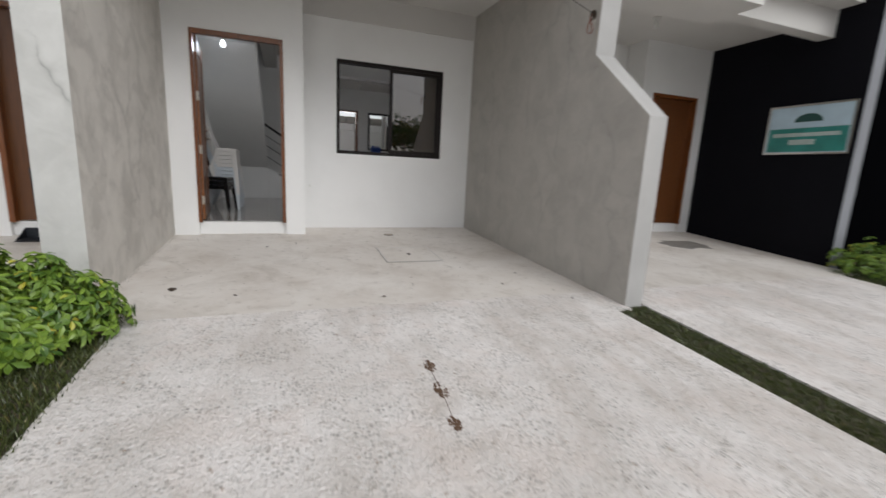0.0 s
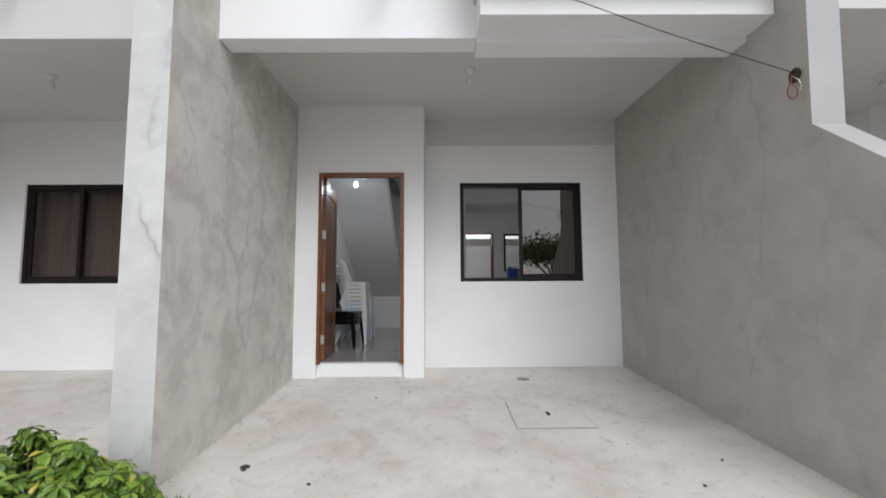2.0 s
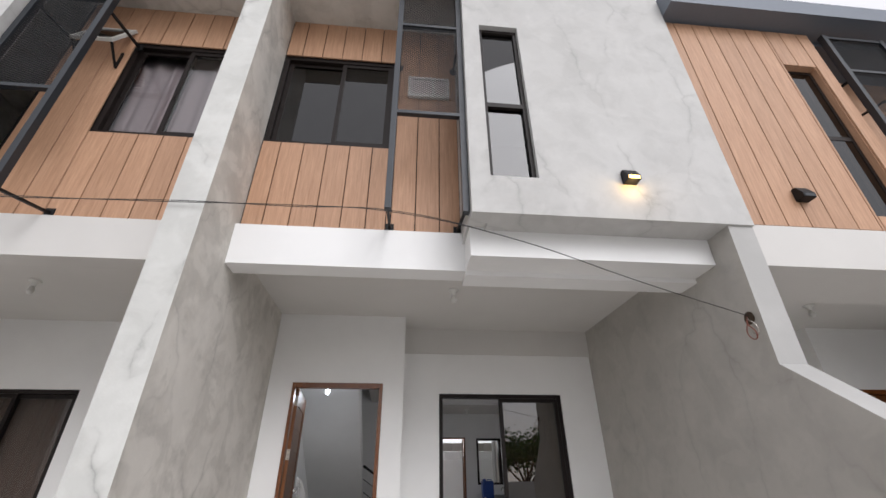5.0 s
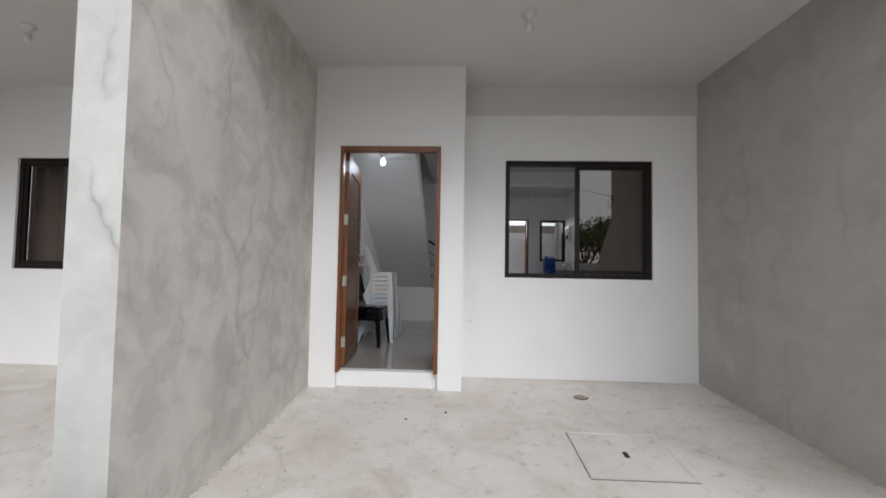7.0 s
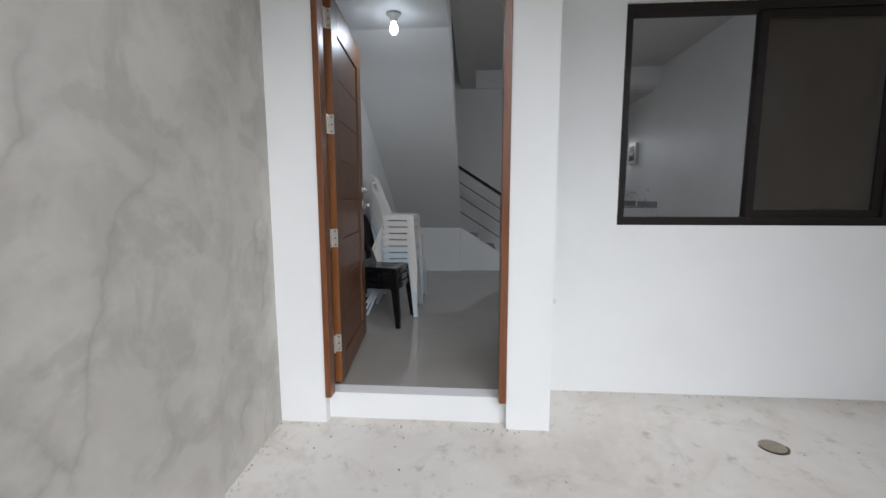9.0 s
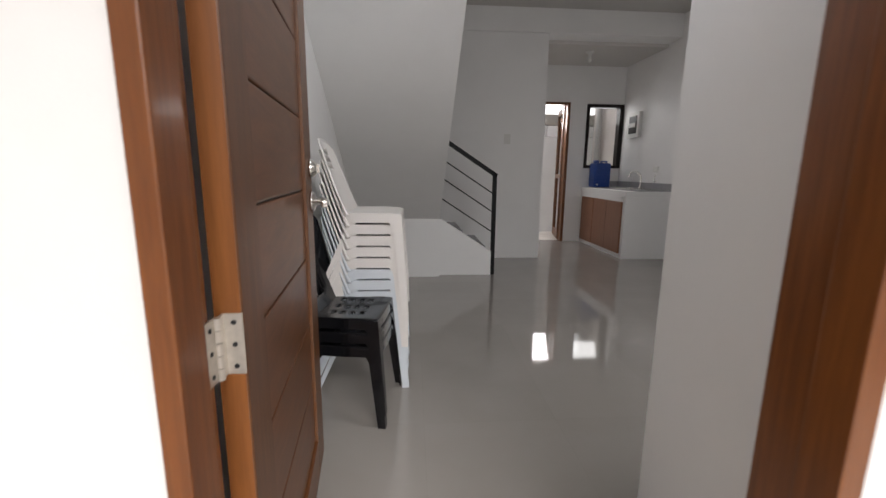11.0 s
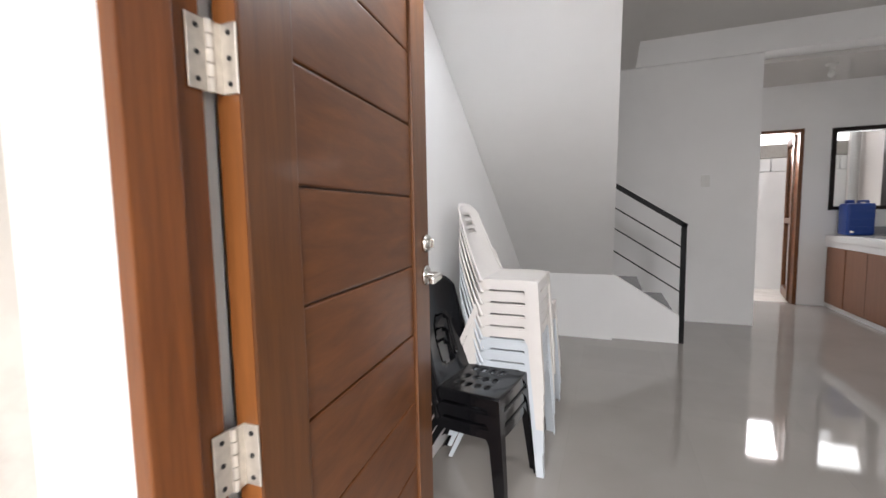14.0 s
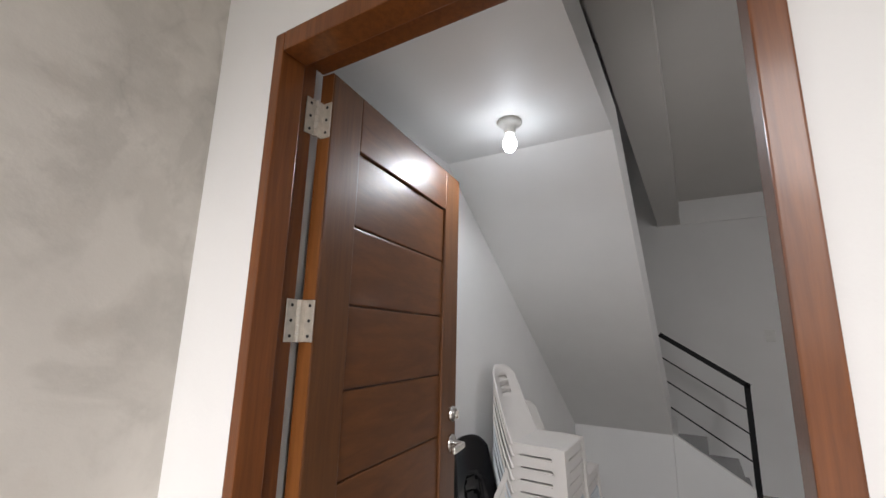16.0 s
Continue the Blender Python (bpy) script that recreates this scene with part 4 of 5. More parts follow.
def chair(name, label, material, seat_z, back_h, half_w, black=False, hd=0.145, lip=0.043, lean=0.125):
    c = base(name, label, "chair", "stacked plastic chairs")
    def squircle(u, v):
        x, y = 2 * u - 1, 2 * v - 1
        k = 1 - 0.055 * (x * x) * (y * y)
        return x * k, y * k

    def seat(u, v):
        x, y = squircle(u, v)
        return (hd * x, half_w * y, seat_z - 0.012 * (1 - x * x) * (1 - y * y) - (0.008 * max(0.0, x) ** 4))

    nu, nv = 21, 21
    holes = {(i, j) for i in (5, 8, 11, 14) for j in (5, 6, 10, 11, 15, 16)} if black else set()
    part("seat", shell(seat, nu, nv, holes, -0.004), material, c, "perforated seat" if black else "", True)
    bm = bmesh.new()
    loop = []
    for i in range(nu + 1):
        loop.append((i / nu, 0.0))
    for j in range(1, nv + 1):
        loop.append((1.0, j / nv))
    for i in range(nu - 1, -1, -1):
        loop.append((i / nu, 1.0))
    for j in range(nv - 1, -1, -1):
        loop.append((0.0, j / nv))
    top, low, inn = [], [], []
    for u, v in loop:
        x, y, z = seat(u, v)
        top.append(bm.verts.new((x, y, z)))
        low.append(bm.verts.new((x * 1.004, y * 1.004, z - lip)))
        inn.append(bm.verts.new((x * 0.985, y * 0.985, z - lip + 0.001)))
    for i in range(len(loop) - 1):
        bm.faces.new((top[i], top[i + 1], low[i + 1], low[i]))
        bm.faces.new((low[i], low[i + 1], inn[i + 1], inn[i]))
    bmesh.ops.recalc_face_normals(bm, faces=bm.faces[:])
    part("apron", bm, material, c)

    def back(u, v):
        y = 2 * u - 1
        arch = 1 - 0.13 * abs(y) ** 3.2
        w = half_w * (1.0 - 0.24 * v * v)
        dip = 0.035 * (1 - y * y)
        rise = v ** 1.3
        return (-hd + 0.034 - lean * v ** 1.12 - dip * min(1, v * 2.2), w * y, seat_z - 0.006 + back_h * rise * arch)

    bu, bv = 16, 24
    if black:
        gap = {(i, j) for i in range(5, 11) for j in range(5, 16)} - {(5, 5), (10, 5), (5, 15), (10, 15)}
    else:
        gap = {(i, j) for i in range(5, 11) for j in (16, 18, 20)}
    part("backrest", shell(back, bu, bv, gap, -0.014 if black else -0.006), material, c, "open arched backrest" if black else "slotted backrest", True)
    # turned-back edge running from the apron up both sides of the backrest
    for side in (0.0, 1.0):
        bm = bmesh.new()
        outer, inner = [], []
        for k in range(15):
            v = k / 14
            x, y, z = back(side, v)
            deep = 0.006 + 0.014 * (1 - v) ** 4
            outer.append(bm.verts.new((x + 0.002, y * 1.006, z)))
            inner.append(bm.verts.new((x - deep, y * 0.995, z - 0.004)))
        for k in range(14):
            bm.faces.new((outer[k], outer[k + 1], inner[k + 1], inner[k]))
        bmesh.ops.recalc_face_normals(bm, faces=bm.faces[:])
        bmesh.ops.solidify(bm, geom=bm.faces[:], thickness=0.004)
        part("back_rim", bm, material, c, "", True)
    for sx in (1, -1):
        for sy in (1, -1):
            bm = bmesh.new()
            rings = []
            for s in (0.0, 0.05, 0.09, 0.12, 0.15, 0.19, 0.24, 0.6, 1.0):
                z = (seat_z - 0.004) * (1 - s)
                w = (0.05 * (1 - s) + 0.034 * s) + (0.055 * (1 - s / 0.19) ** 2 if s < 0.19 else 0.0)
                w *= 1.0 if sx > 0 else 0.65
                cx = hd * 0.99 + 0.030 * s if sx > 0 else -hd + 0.045 - 0.20 * s
                cy = sy * (half_w * (1.018 if sx > 0 else 0.93) + 0.022 * s)
                t = 0.006
                pts = [(cx, cy), (cx - sx * w, cy), (cx - sx * w, cy - sy * t), (cx - sx * t, cy - sy * t), (cx - sx * t, cy - sy * w), (cx, cy - sy * w)]
                rings.append([bm.verts.new((px, py, z)) for px, py in pts])
            for p, q in zip(rings, rings[1:]):
                for i in range(6):
                    bm.faces.new((p[i], p[(i + 1) % 6], q[(i + 1) % 6], q[i]))
            bm.faces.new(rings[0])
            bm.faces.new(rings[-1])
            bmesh.ops.recalc_face_normals(bm, faces=bm.faces[:])
            part("leg", bm, material, c)
    return c


def stack(first, x, y, turn, count, pitch, z0=0.0, jitter=0.003):
    for i in range(count):
        m = pose(x + random.uniform(-jitter, jitter), y + random.uniform(-jitter, jitter), z0 + i * pitch, 0, 0, turn + random.uniform(-0.6, 0.6))
        if i == 0:
            first.matrix_basis = m
        else:
            copy_thing(first, m)


stack(chair("plastic_chair", "bluish white plastic chair in a tall stack", M_BLUEWHITE, 0.452, 0.37, 0.195), -0.845, 7.14, 0, 4, 0.056)
stack(chair("plastic_chair", "cream white plastic chair in a tall stack", M_CREAM, 0.452, 0.37, 0.195), -0.845, 7.14, 0, 5, 0.056, 4 * 0.056)
stack(chair("plastic_chair", "pale grey-white plastic chair in the stack behind", M_BLUEWHITE, 0.44, 0.36, 0.19), -0.86, 7.57, 0, 3, 0.056)
stack(chair("plastic_chair", "cream plastic chair topping the stack behind", M_CREAM, 0.44, 0.36, 0.19), -0.86, 7.57, 0, 2, 0.056, 3 * 0.056)
stack(chair("plastic_chair", "glossy black plastic chair with a perforated seat, stacked", M_BLACKPL, 0.36, 0.45, 0.182, True, 0.155, 0.043, 0.085), -0.922, 6.80, -8, 3, 0.0625)

# ---- kitchen ----
cx0, cx1, cy0, cy1 = 2.04, 2.629, 10.07, 11.499
structure("counter_base", boxes((cx0 + 0.02, cx1, cy0, cy0 + 0.10, 0.0, 0.80), (cx0 + 0.02, cx1, cy0 + 0.10, cy1, 0.0, 0.05), (cx0, cx0 + 0.02, cy0, cy0 + 0.01, 0.0, 0.80), (cx0, cx1, cy0 + 0.10, cy1, 0.735, 0.80)), M_WHITE, "white plastered kitchen counter base", "counter")
worktop = base("worktop", "white worktop with a grey granite splash edge", "worktop")
part("slab", soft(boxes((cx0 - 0.008, cx1 - 0.001, cy0 - 0.012, cy1, 0.801, 0.872)), 0.004), M_WHITE, worktop)
part("granite_top", soft(boxes((cx0 + 0.14, cx1 - 0.022, cy0 + 0.03, cy1 - 0.03, 0.8722, 0.884)), 0.002), M_GRANITE, worktop, "grey granite inlay")
part("splashback", soft(boxes((cx1 - 0.021, cx1 - 0.001, cy0 - 0.012, cy1, 0.8725, 0.972)), 0.002), M_GRANITE, worktop, "grey granite splashback")
part("splashback", soft(boxes((cx0 + 0.25, cx1 - 0.022, cy1 - 0.02, cy1, 0.885, 0.972)), 0.002), M_GRANITE, worktop, "grey granite splashback")
for a, b in ((10.175, 11.03), (11.04, 11.47)):
    cab = base("cabinet", "brown laminate under-counter cabinet with a closed door", "cabinet", "under-counter cabinets", (cx0, a, 0.05))
    part("carcass", boxes((0.03, 0.5, 0.004, b - a - 0.004, 0.002, 0.683)), M_CAB, cab)
    d = part("cabinet_door", soft(boxes((0.004, 0.022, 0.003, b - a - 0.003, 0.006, 0.68)), 0.002), M_CAB, cab)
    if b - a > 0.6:
        # Dark strip laid on the front stands in for a shaded gap.
        part("gap_shade_strip", boxes((0.0025, 0.005, (b - a) / 2 - 0.0015, (b - a) / 2 + 0.0015, 0.01, 0.676)), M_DIRT, d)
sink = base("kitchen_sink", "stainless steel sink set into the granite top", "sink", "", (2.36, 10.62, 0.885))
part("basin", soft(boxes((-0.17, 0.17, -0.22, -0.2, 0.0, 0.008), (-0.17, 0.17, 0.2, 0.22, 0.0, 0.008), (-0.17, -0.15, -0.2, 0.2, 0.0, 0.008), (0.15, 0.17, -0.2, 0.2, 0.0, 0.008), (-0.15, 0.15, -0.2, 0.2, 0.0005, 0.003)), 0.001, 1), M_CHROME, sink)
faucet = base("faucet", "chrome gooseneck kitchen faucet behind the sink", "faucet", "", (2.57, 10.72, 0.885))
cable("spout", [(0, 0, 0), (0, 0, 0.16), (-0.03, 0, 0.215), (-0.10, 0, 0.235), (-0.165, 0, 0.20), (-0.17, 0, 0.16)], 0.011, M_CHROME, faucet)
bm = bmesh.new()
lathe(bm, [(0.024, 0.0), (0.024, 0.02), (0.016, 0.03)], (0, 0, 0), 18)
part("collar", bm, M_CHROME, faucet)
soap = base("tap_valve", "small chrome angle valve on the wall above the counter", "valve", "", (2.60, 10.42, 0.973))
bm = bmesh.new()
rod(bm, (0, 0, 0), (0, 0, 0.12), 0.007, 10)
rod(bm, (0, -0.02, 0.02), (0, 0.02, 0.02), 0.012, 10)
part("valve_body", bm, M_CHROME, soap)

jug = base("jerry_can", "blue plastic water container on the worktop by the window", "water container", "", (2.215, 11.27, 0.8845))
bm = boxes((-0.125, 0.125, -0.11, 0.11, 0.0, 0.36))
bmesh.ops.bevel(bm, geom=bm.edges[:], offset=0.03, segments=4, affect="EDGES", profile=0.6)
part("body", bm, M_JERRY, jug, "", True)
bm = boxes((-0.105, -0.03, -0.03, 0.03, 0.36, 0.40))
part("neck", soft(bm, 0.012, 3), M_JERRY, jug)
part("grip", soft(boxes((0.0, 0.10, -0.022, 0.022, 0.375, 0.395), (0.0, 0.022, -0.022, 0.022, 0.35, 0.375), (0.078, 0.10, -0.022, 0.022, 0.35, 0.375)), 0.006), M_JERRY, jug)
bm = bmesh.new()
rod(bm, (-0.085, -0.10, 0.04), (-0.085, -0.14, 0.04), 0.012, 12)
part("spigot", bm, M_PVC, jug, "small white spigot")
for z in (0.09, 0.18, 0.27):
    part("rib", soft(boxes((-0.10, 0.10, -0.1135, -0.108, z - 0.008, z + 0.008)), 0.002), M_JERRY, jug)

panel = base("breaker_panel", "white wall-mounted breaker panel with a dark open front", "breaker panel", "", (2.629, 11.10, 1.79))
part("case", soft(boxes((-0.05, -0.001, -0.17, 0.17, -0.18, 0.18)), 0.004), M_PVC, panel)
part("cover_door", soft(boxes((-0.056, -0.051, -0.12, 0.10, -0.12, 0.13)), 0.002), M_ALU, panel, "dark smoked cover")
for i in range(4):
    part("breaker", soft(boxes((-0.062, -0.0565, -0.09 + i * 0.045, -0.055 + i * 0.045, -0.03, 0.03)), 0.001), M_PVC, panel)

back_door = base("door_2", "brown framed back door standing open to the yard", "door", kind="structure")
part("jamb", boxes((1.733, 1.774, 11.49, 11.63, 0.0, 2.158)), M_DOOR, back_door)
part("jamb", boxes((1.001, 1.042, 11.49, 11.63, 0.0, 2.158)), M_DOOR, back_door)
part("head_jamb", boxes((1.042, 1.733, 11.49, 11.63, 2.118, 2.158)), M_DOOR, back_door)
bl = new("leaf")
bl.parent = back_door
bl.matrix_local = pose(1.732, 11.60, 0.0, 0, 0, 78)
part("leaf_frame", boxes((0.0, 0.07, -0.02, 0.02, 0.02, 2.11), (0.60, 0.67, -0.02, 0.02, 0.02, 2.11), (0.07, 0.60, -0.02, 0.02, 2.02, 2.11), (0.07, 0.60, -0.02, 0.02, 0.02, 0.14), (0.07, 0.60, -0.02, 0.02, 1.0, 1.07)), M_DOOR, bl)
for za, zb in ((0.14, 1.0), (1.07, 2.02)):
    pane((0.07, 0.60, -0.004, 0.004, za, zb), M_CLEAR, bl, "clear glass pane")
cable("arch_bar", [(0.08, 0.015, 1.09), (0.09, 0.015, 1.6), (0.19, 0.015, 1.88), (0.335, 0.015, 1.97), (0.48, 0.015, 1.88), (0.58, 0.015, 1.6), (0.59, 0.015, 1.09)], 0.008, M_DOOR, bl)
part("back_door_handle", soft(boxes((0.62, 0.65, -0.07, -0.021, 1.0, 1.02), (0.53, 0.65, -0.085, -0.0705, 0.998, 1.022)), 0.003), M_CHROME, bl, "chrome lever")
bw = base("window_4", "black framed kitchen window with clear glass", "window", kind="structure")
part("window_frame", boxes((2.041, 2.085, 11.485, 11.60, 1.171, 2.139), (2.565, 2.628, 11.485, 11.60, 1.171, 2.139), (2.085, 2.565, 11.485, 11.60, 1.171, 1.215), (2.085, 2.565, 11.485, 11.60, 2.09, 2.139)), M_ALU, bw)
pane((2.085, 2.565, 11.54, 11.545, 1.215, 2.09), M_CLEAR, bw)

# ---- back yard ----
structure("ground_yard", boxes((-3.0, 5.0, 11.63, 13.2, -0.3, -0.03)), M_SLAB, "concrete back yard paving", "pavement")
yard = structure("wall_yard", boxes((-3.0, 5.0, 12.8, 12.95, -0.3, 1.74)), M_WHITE, "white painted yard wall topped with bare concrete blocks", "wall")
for row in range(2):
    for i in range(12):
        x = -1.4 + i * 0.405 + (0.2 if row else 0.0)
        ob = part("concrete_block", soft(boxes((0, 0.393, 0, 0.145, 0, 0.192)), 0.006, 1), M_CMU, yard) if row == 0 and i == 0 else None
        if ob is None:
            ob = new("concrete_block", block_mesh if row else white_mesh)
            ob.parent = yard
        else:
            block_mesh = ob.data
            white_mesh = block_mesh.copy()
            white_mesh.materials[0] = M_WHITE
            ob.data = white_mesh
        ob.location = (x, 12.803, 1.75 + row * 0.204)
structure("wall_yard_side", boxes((2.72, 2.84, 11.63, 12.79, -0.3, 3.4)), paint("pale pinkish plaster", (0.66, 0.60, 0.57), 0.7, 0.15), "pale pinkish plastered yard side wall", "wall")
pipe = base("drain_pipe", "grey vertical drain pipe in the back yard", "pipe", "", (2.64, 12.40, -0.03))
bm = bmesh.new()
rod(bm, (0, 0, 0), (0, 0, 3.2), 0.05, 16)
part("pipe", bm, plain("grey pipe", (0.42, 0.41, 0.40), 0.5), pipe)

# ---- neighbouring houses ----
# the house to the west mirrors this one about its party wall
structure("wall_west_entry", boxes((-1.72, -1.451, 5.40, 5.55, -0.5, 2.9), (-2.90, -2.68, 5.40, 5.82, -0.5, 2.9), (-2.68, -1.72, 5.40, 5.55, 2.13, 2.9), (-2.68, -1.72, 5.455, 5.55, -0.5, 0.0)), M_WHITE, "white painted entrance wall of the neighbouring house", "wall")
structure("wall_west_front", boxes((-3.34, -2.90, 5.82, 5.97, -0.5, 3.0), (-5.4, -4.66, 5.82, 5.97, -0.5, 3.0), (-4.66, -3.34, 5.82, 5.97, -0.5, 0.896), (-4.66, -3.34, 5.82, 5.97, 2.11, 3.0)), M_WHITE, "white painted front wall of the neighbouring house", "wall")
structure("ceiling_carport_west", boxes((-5.39, -1.451, 3.871, 5.82, 2.90, 2.998)), M_CEIL, "white ceiling of the neighbouring carport", "ceiling")
structure("beam_carport_west", boxes((-5.39, -1.451, 3.68, 3.87, 2.675, 3.035)), M_CEIL, "white slab edge of the neighbouring house", "beam")
structure("wall_fin_far_west", boxes((-5.6, -5.401, 3.15, 6.1, -0.7, 6.0)), M_FIN, "grey cement party wall of the neighbouring house", "wall")
structure("wall_west_cladding_back", boxes((-1.47, -1.452, 3.76, 3.90, 3.04, 5.86), (-3.4, -2.74, 3.76, 3.90, 3.04, 5.86), (-2.74, -1.47, 3.76, 3.90, 3.04, 3.99), (-2.74, -1.47, 3.76, 3.90, 5.28, 5.86)), M_BLACK, "dark backing wall behind the neighbour's cladding", "wall")
structure("wall_west_facade", boxes((-5.4, -3.36, 3.15, 3.35, 2.9, 5.855)), M_BOX, "pale cement facade box of the neighbouring house", "wall")
sliding_window("window_5", -4.66, -3.34, 0.896, 2.11, 5.845, "dark bronze sliding window with brown curtains behind", False, M_CLEAR, 0.5, True)
sliding_window("window_6", -2.74, -1.47, 3.99, 5.28, 3.765, "dark framed upper sliding window with grey curtains", False, M_SMOKE, 0.45)
wd = base("door_3", "closed dark brown door of the neighbouring house", "door", kind="structure")
part("jamb", boxes((-2.678, -2.63, 5.385, 5.54, 0.0, 2.128), (-1.77, -1.722, 5.385, 5.54, 0.0, 2.128), (-2.63, -1.77, 5.385, 5.54, 2.08, 2.128)), M_JAMB, wd)
part("leaf", soft(boxes((-2.63, -1.77, 5.47, 5.51, 0.01, 2.08)), 0.003), M_STILE, wd)
bm = bmesh.new()
lathe(bm, [(0.03, 0.0), (0.03, 0.01), (0.02, 0.05)], (-1.86, 5.47, 1.02), 18, Matrix.Rotation(radians(90), 4, "X"))
part("knob", bm, M_CHROME, wd)


def curtain(name, x0, x1, y, z0, z1, material, label):
    c = base(name, label, "curtain", "", ((x0 + x1) / 2, y, z1))
    w, h = x1 - x0, z1 - z0
    k = int(w / 0.011)

    def cloth(u, v):
        return (w * (u - 0.5), 0.026 * math.sin(u * w * 46 + 1.3 * math.sin(u * 17)) * (0.6 + 0.4 * v), -h * v)

    part("cloth", shell(cloth, k, 4, set(), 0.002), material, c, "", True)
    bm = bmesh.new()
    rod(bm, (-w / 2 - 0.05, 0, 0.012), (w / 2 + 0.05, 0, 0.012), 0.01, 10)
    part("curtain_rod", bm, M_BLACK, c)


curtain("curtain", -4.72, -3.28, 6.03, 0.6, 2.2, M_CURTAIN, "brown pleated curtain behind the window")
curtain("curtain", -2.78, -1.48, 3.935, 3.8, 5.35, M_SHEER, "grey pleated curtain behind the upper window")

# awning sash pushed open beside the steel screen
aw = base("awning_window", "white awning sash propped open on black stays", "window", "", (-2.98, 3.735, 5.42))
tip = new("sash")
tip.parent = aw
tip.matrix_local = pose(0, 0, 0, -24)
part("sash_frame", boxes((-0.20, -0.165, -0.03, 0.0, -0.46, 0.0), (0.165, 0.20, -0.03, 0.0, -0.46, 0.0), (-0.165, 0.165, -0.03, 0.0, -0.035, 0.0), (-0.165, 0.165, -0.03, 0.0, -0.46, -0.42)), M_PVC, tip, "white sash frame")
pane((-0.165, 0.165, -0.018, -0.012, -0.42, -0.035), M_GREYGLASS, tip, "grey glass")
for sx in (-0.18, 0.18):
    bm = bmesh.new()
    bar(bm, (sx, -0.012, -0.58), (sx, -0.19, -0.40), 0.016, 0.02)
    bar(bm, (sx, -0.012, -0.58), (sx, -0.012, -0.36), 0.016, 0.02)
    part("stay", bm, M_BLACK, aw, "black folding stay")

# long-handled dustpan by the neighbour's doorstep
pan = base("dustpan", "dark grey long-handled dustpan beside the neighbour's doorstep", "dustpan", "", (-2.40, 5.22, ground_z(5.22)))
bm = bmesh.new()
prism([(-0.13, 0.002), (0.10, 0.002), (0.10, 0.11), (0.085, 0.11), (0.085, 0.012), (-0.13, 0.008)], "x", -0.12, 0.12, bm)
prism([(-0.10, 0.004), (0.10, 0.004), (0.10, 0.11)], "x", -0.126, -0.1205, bm)
prism([(-0.10, 0.004), (0.10, 0.004), (0.10, 0.11)], "x", 0.1205, 0.126, bm)
part("scoop", bm, M_STEEL, pan)
bm = bmesh.new()
rod(bm, (0, 0.09, 0.10), (-0.05, 0.15, 0.72), 0.010, 10)
part("pole", bm, M_STEEL, pan)

# the house to the east
structure("wall_east_entry", boxes((6.54, 6.75, 5.40, 5.55, -0.5, 2.9), (5.36, 5.58, 5.40, 5.82, -0.5, 2.9), (5.58, 6.54, 5.40, 5.55, 2.13, 2.9), (5.58, 6.54, 5.455, 5.55, -0.5, 0.0)), M_WHITE, "white painted entrance wall of the neighbouring house", "wall")
structure("wall_east_front", boxes((2.882, 5.36, 5.82, 5.97, -0.5, 3.0)), M_WHITE, "white painted front wall of the neighbouring house", "wall")
ed = base("door_4", "closed brown wooden door of the neighbouring house", "door", kind="structure")
part("jamb", boxes((5.582, 5.63, 5.385, 5.54, 0.0, 2.128), (6.49, 6.538, 5.385, 5.54, 0.0, 2.128), (5.63, 6.49, 5.385, 5.54, 2.08, 2.128)), M_JAMB, ed)
part("leaf", soft(boxes((5.63, 6.49, 5.47, 5.51, 0.01, 2.08)), 0.003), M_DOOR, ed)
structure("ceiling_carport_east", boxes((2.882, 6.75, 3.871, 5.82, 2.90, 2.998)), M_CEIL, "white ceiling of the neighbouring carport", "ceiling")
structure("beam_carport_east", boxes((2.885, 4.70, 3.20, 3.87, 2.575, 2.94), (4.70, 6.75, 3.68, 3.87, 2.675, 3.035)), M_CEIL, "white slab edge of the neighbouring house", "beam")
dark = structure("wall_fin_far_east", boxes((6.75, 6.96, 3.20, 6.0, -0.7, 6.0)), [M_NAVY, M_ENDGREY], "black-blue painted party wall with a pale end", "wall")
by_normal(dark, 1, -1, 1)
structure("wall_far_east", boxes((8.4, 8.6, 2.2, 6.2, -0.7, 6.0)), M_NAVY, "black-blue painted wall of the next house", "wall")
structure("wall_far_east_front", boxes((6.981, 8.4, 5.4, 5.6, -0.7, 6.0)), M_NAVY, "black-blue painted front of the next house", "wall")
structure("wall_east_cladding_back", boxes((2.886, 4.095, 3.225, 3.42, 2.945, 5.56), (4.502, 4.64, 3.225, 3.42, 2.945, 5.56), (4.095, 4.502, 3.225, 3.42, 2.945, 3.078), (4.095, 4.502, 3.225, 3.42, 5.042, 5.56), (4.50, 4.64, 3.36, 3.9, 2.945, 5.56), (4.64, 6.74, 3.76, 3.9, 3.04, 5.56)), M_BLACK, "dark backing wall behind the neighbour's cladding", "wall")
structure("roof_fascia", boxes((2.885, 7.6, 2.98, 3.30, 5.62, 5.86), (2.885, 7.6, 3.30, 3.9, 5.565, 5.62)), M_ROOF, "grey-blue metal roof fascia of the neighbouring house", "roof")
es = base("window_7", "tall narrow dark framed window in the wood cladding", "window", kind="structure")
part("window_frame", boxes((4.108, 4.125, 3.275, 3.34, 3.091, 5.029), (4.455, 4.489, 3.275, 3.34, 3.091, 5.029), (4.125, 4.455, 3.275, 3.34, 3.091, 3.12), (4.125, 4.455, 3.275, 3.34, 4.99, 5.029), (4.125, 4.455, 3.275, 3.34, 4.03, 4.08)), M_ALU, es)
pane((4.125, 4.455, 3.28, 3.285, 3.12, 4.03), M_GREYGLASS, es)
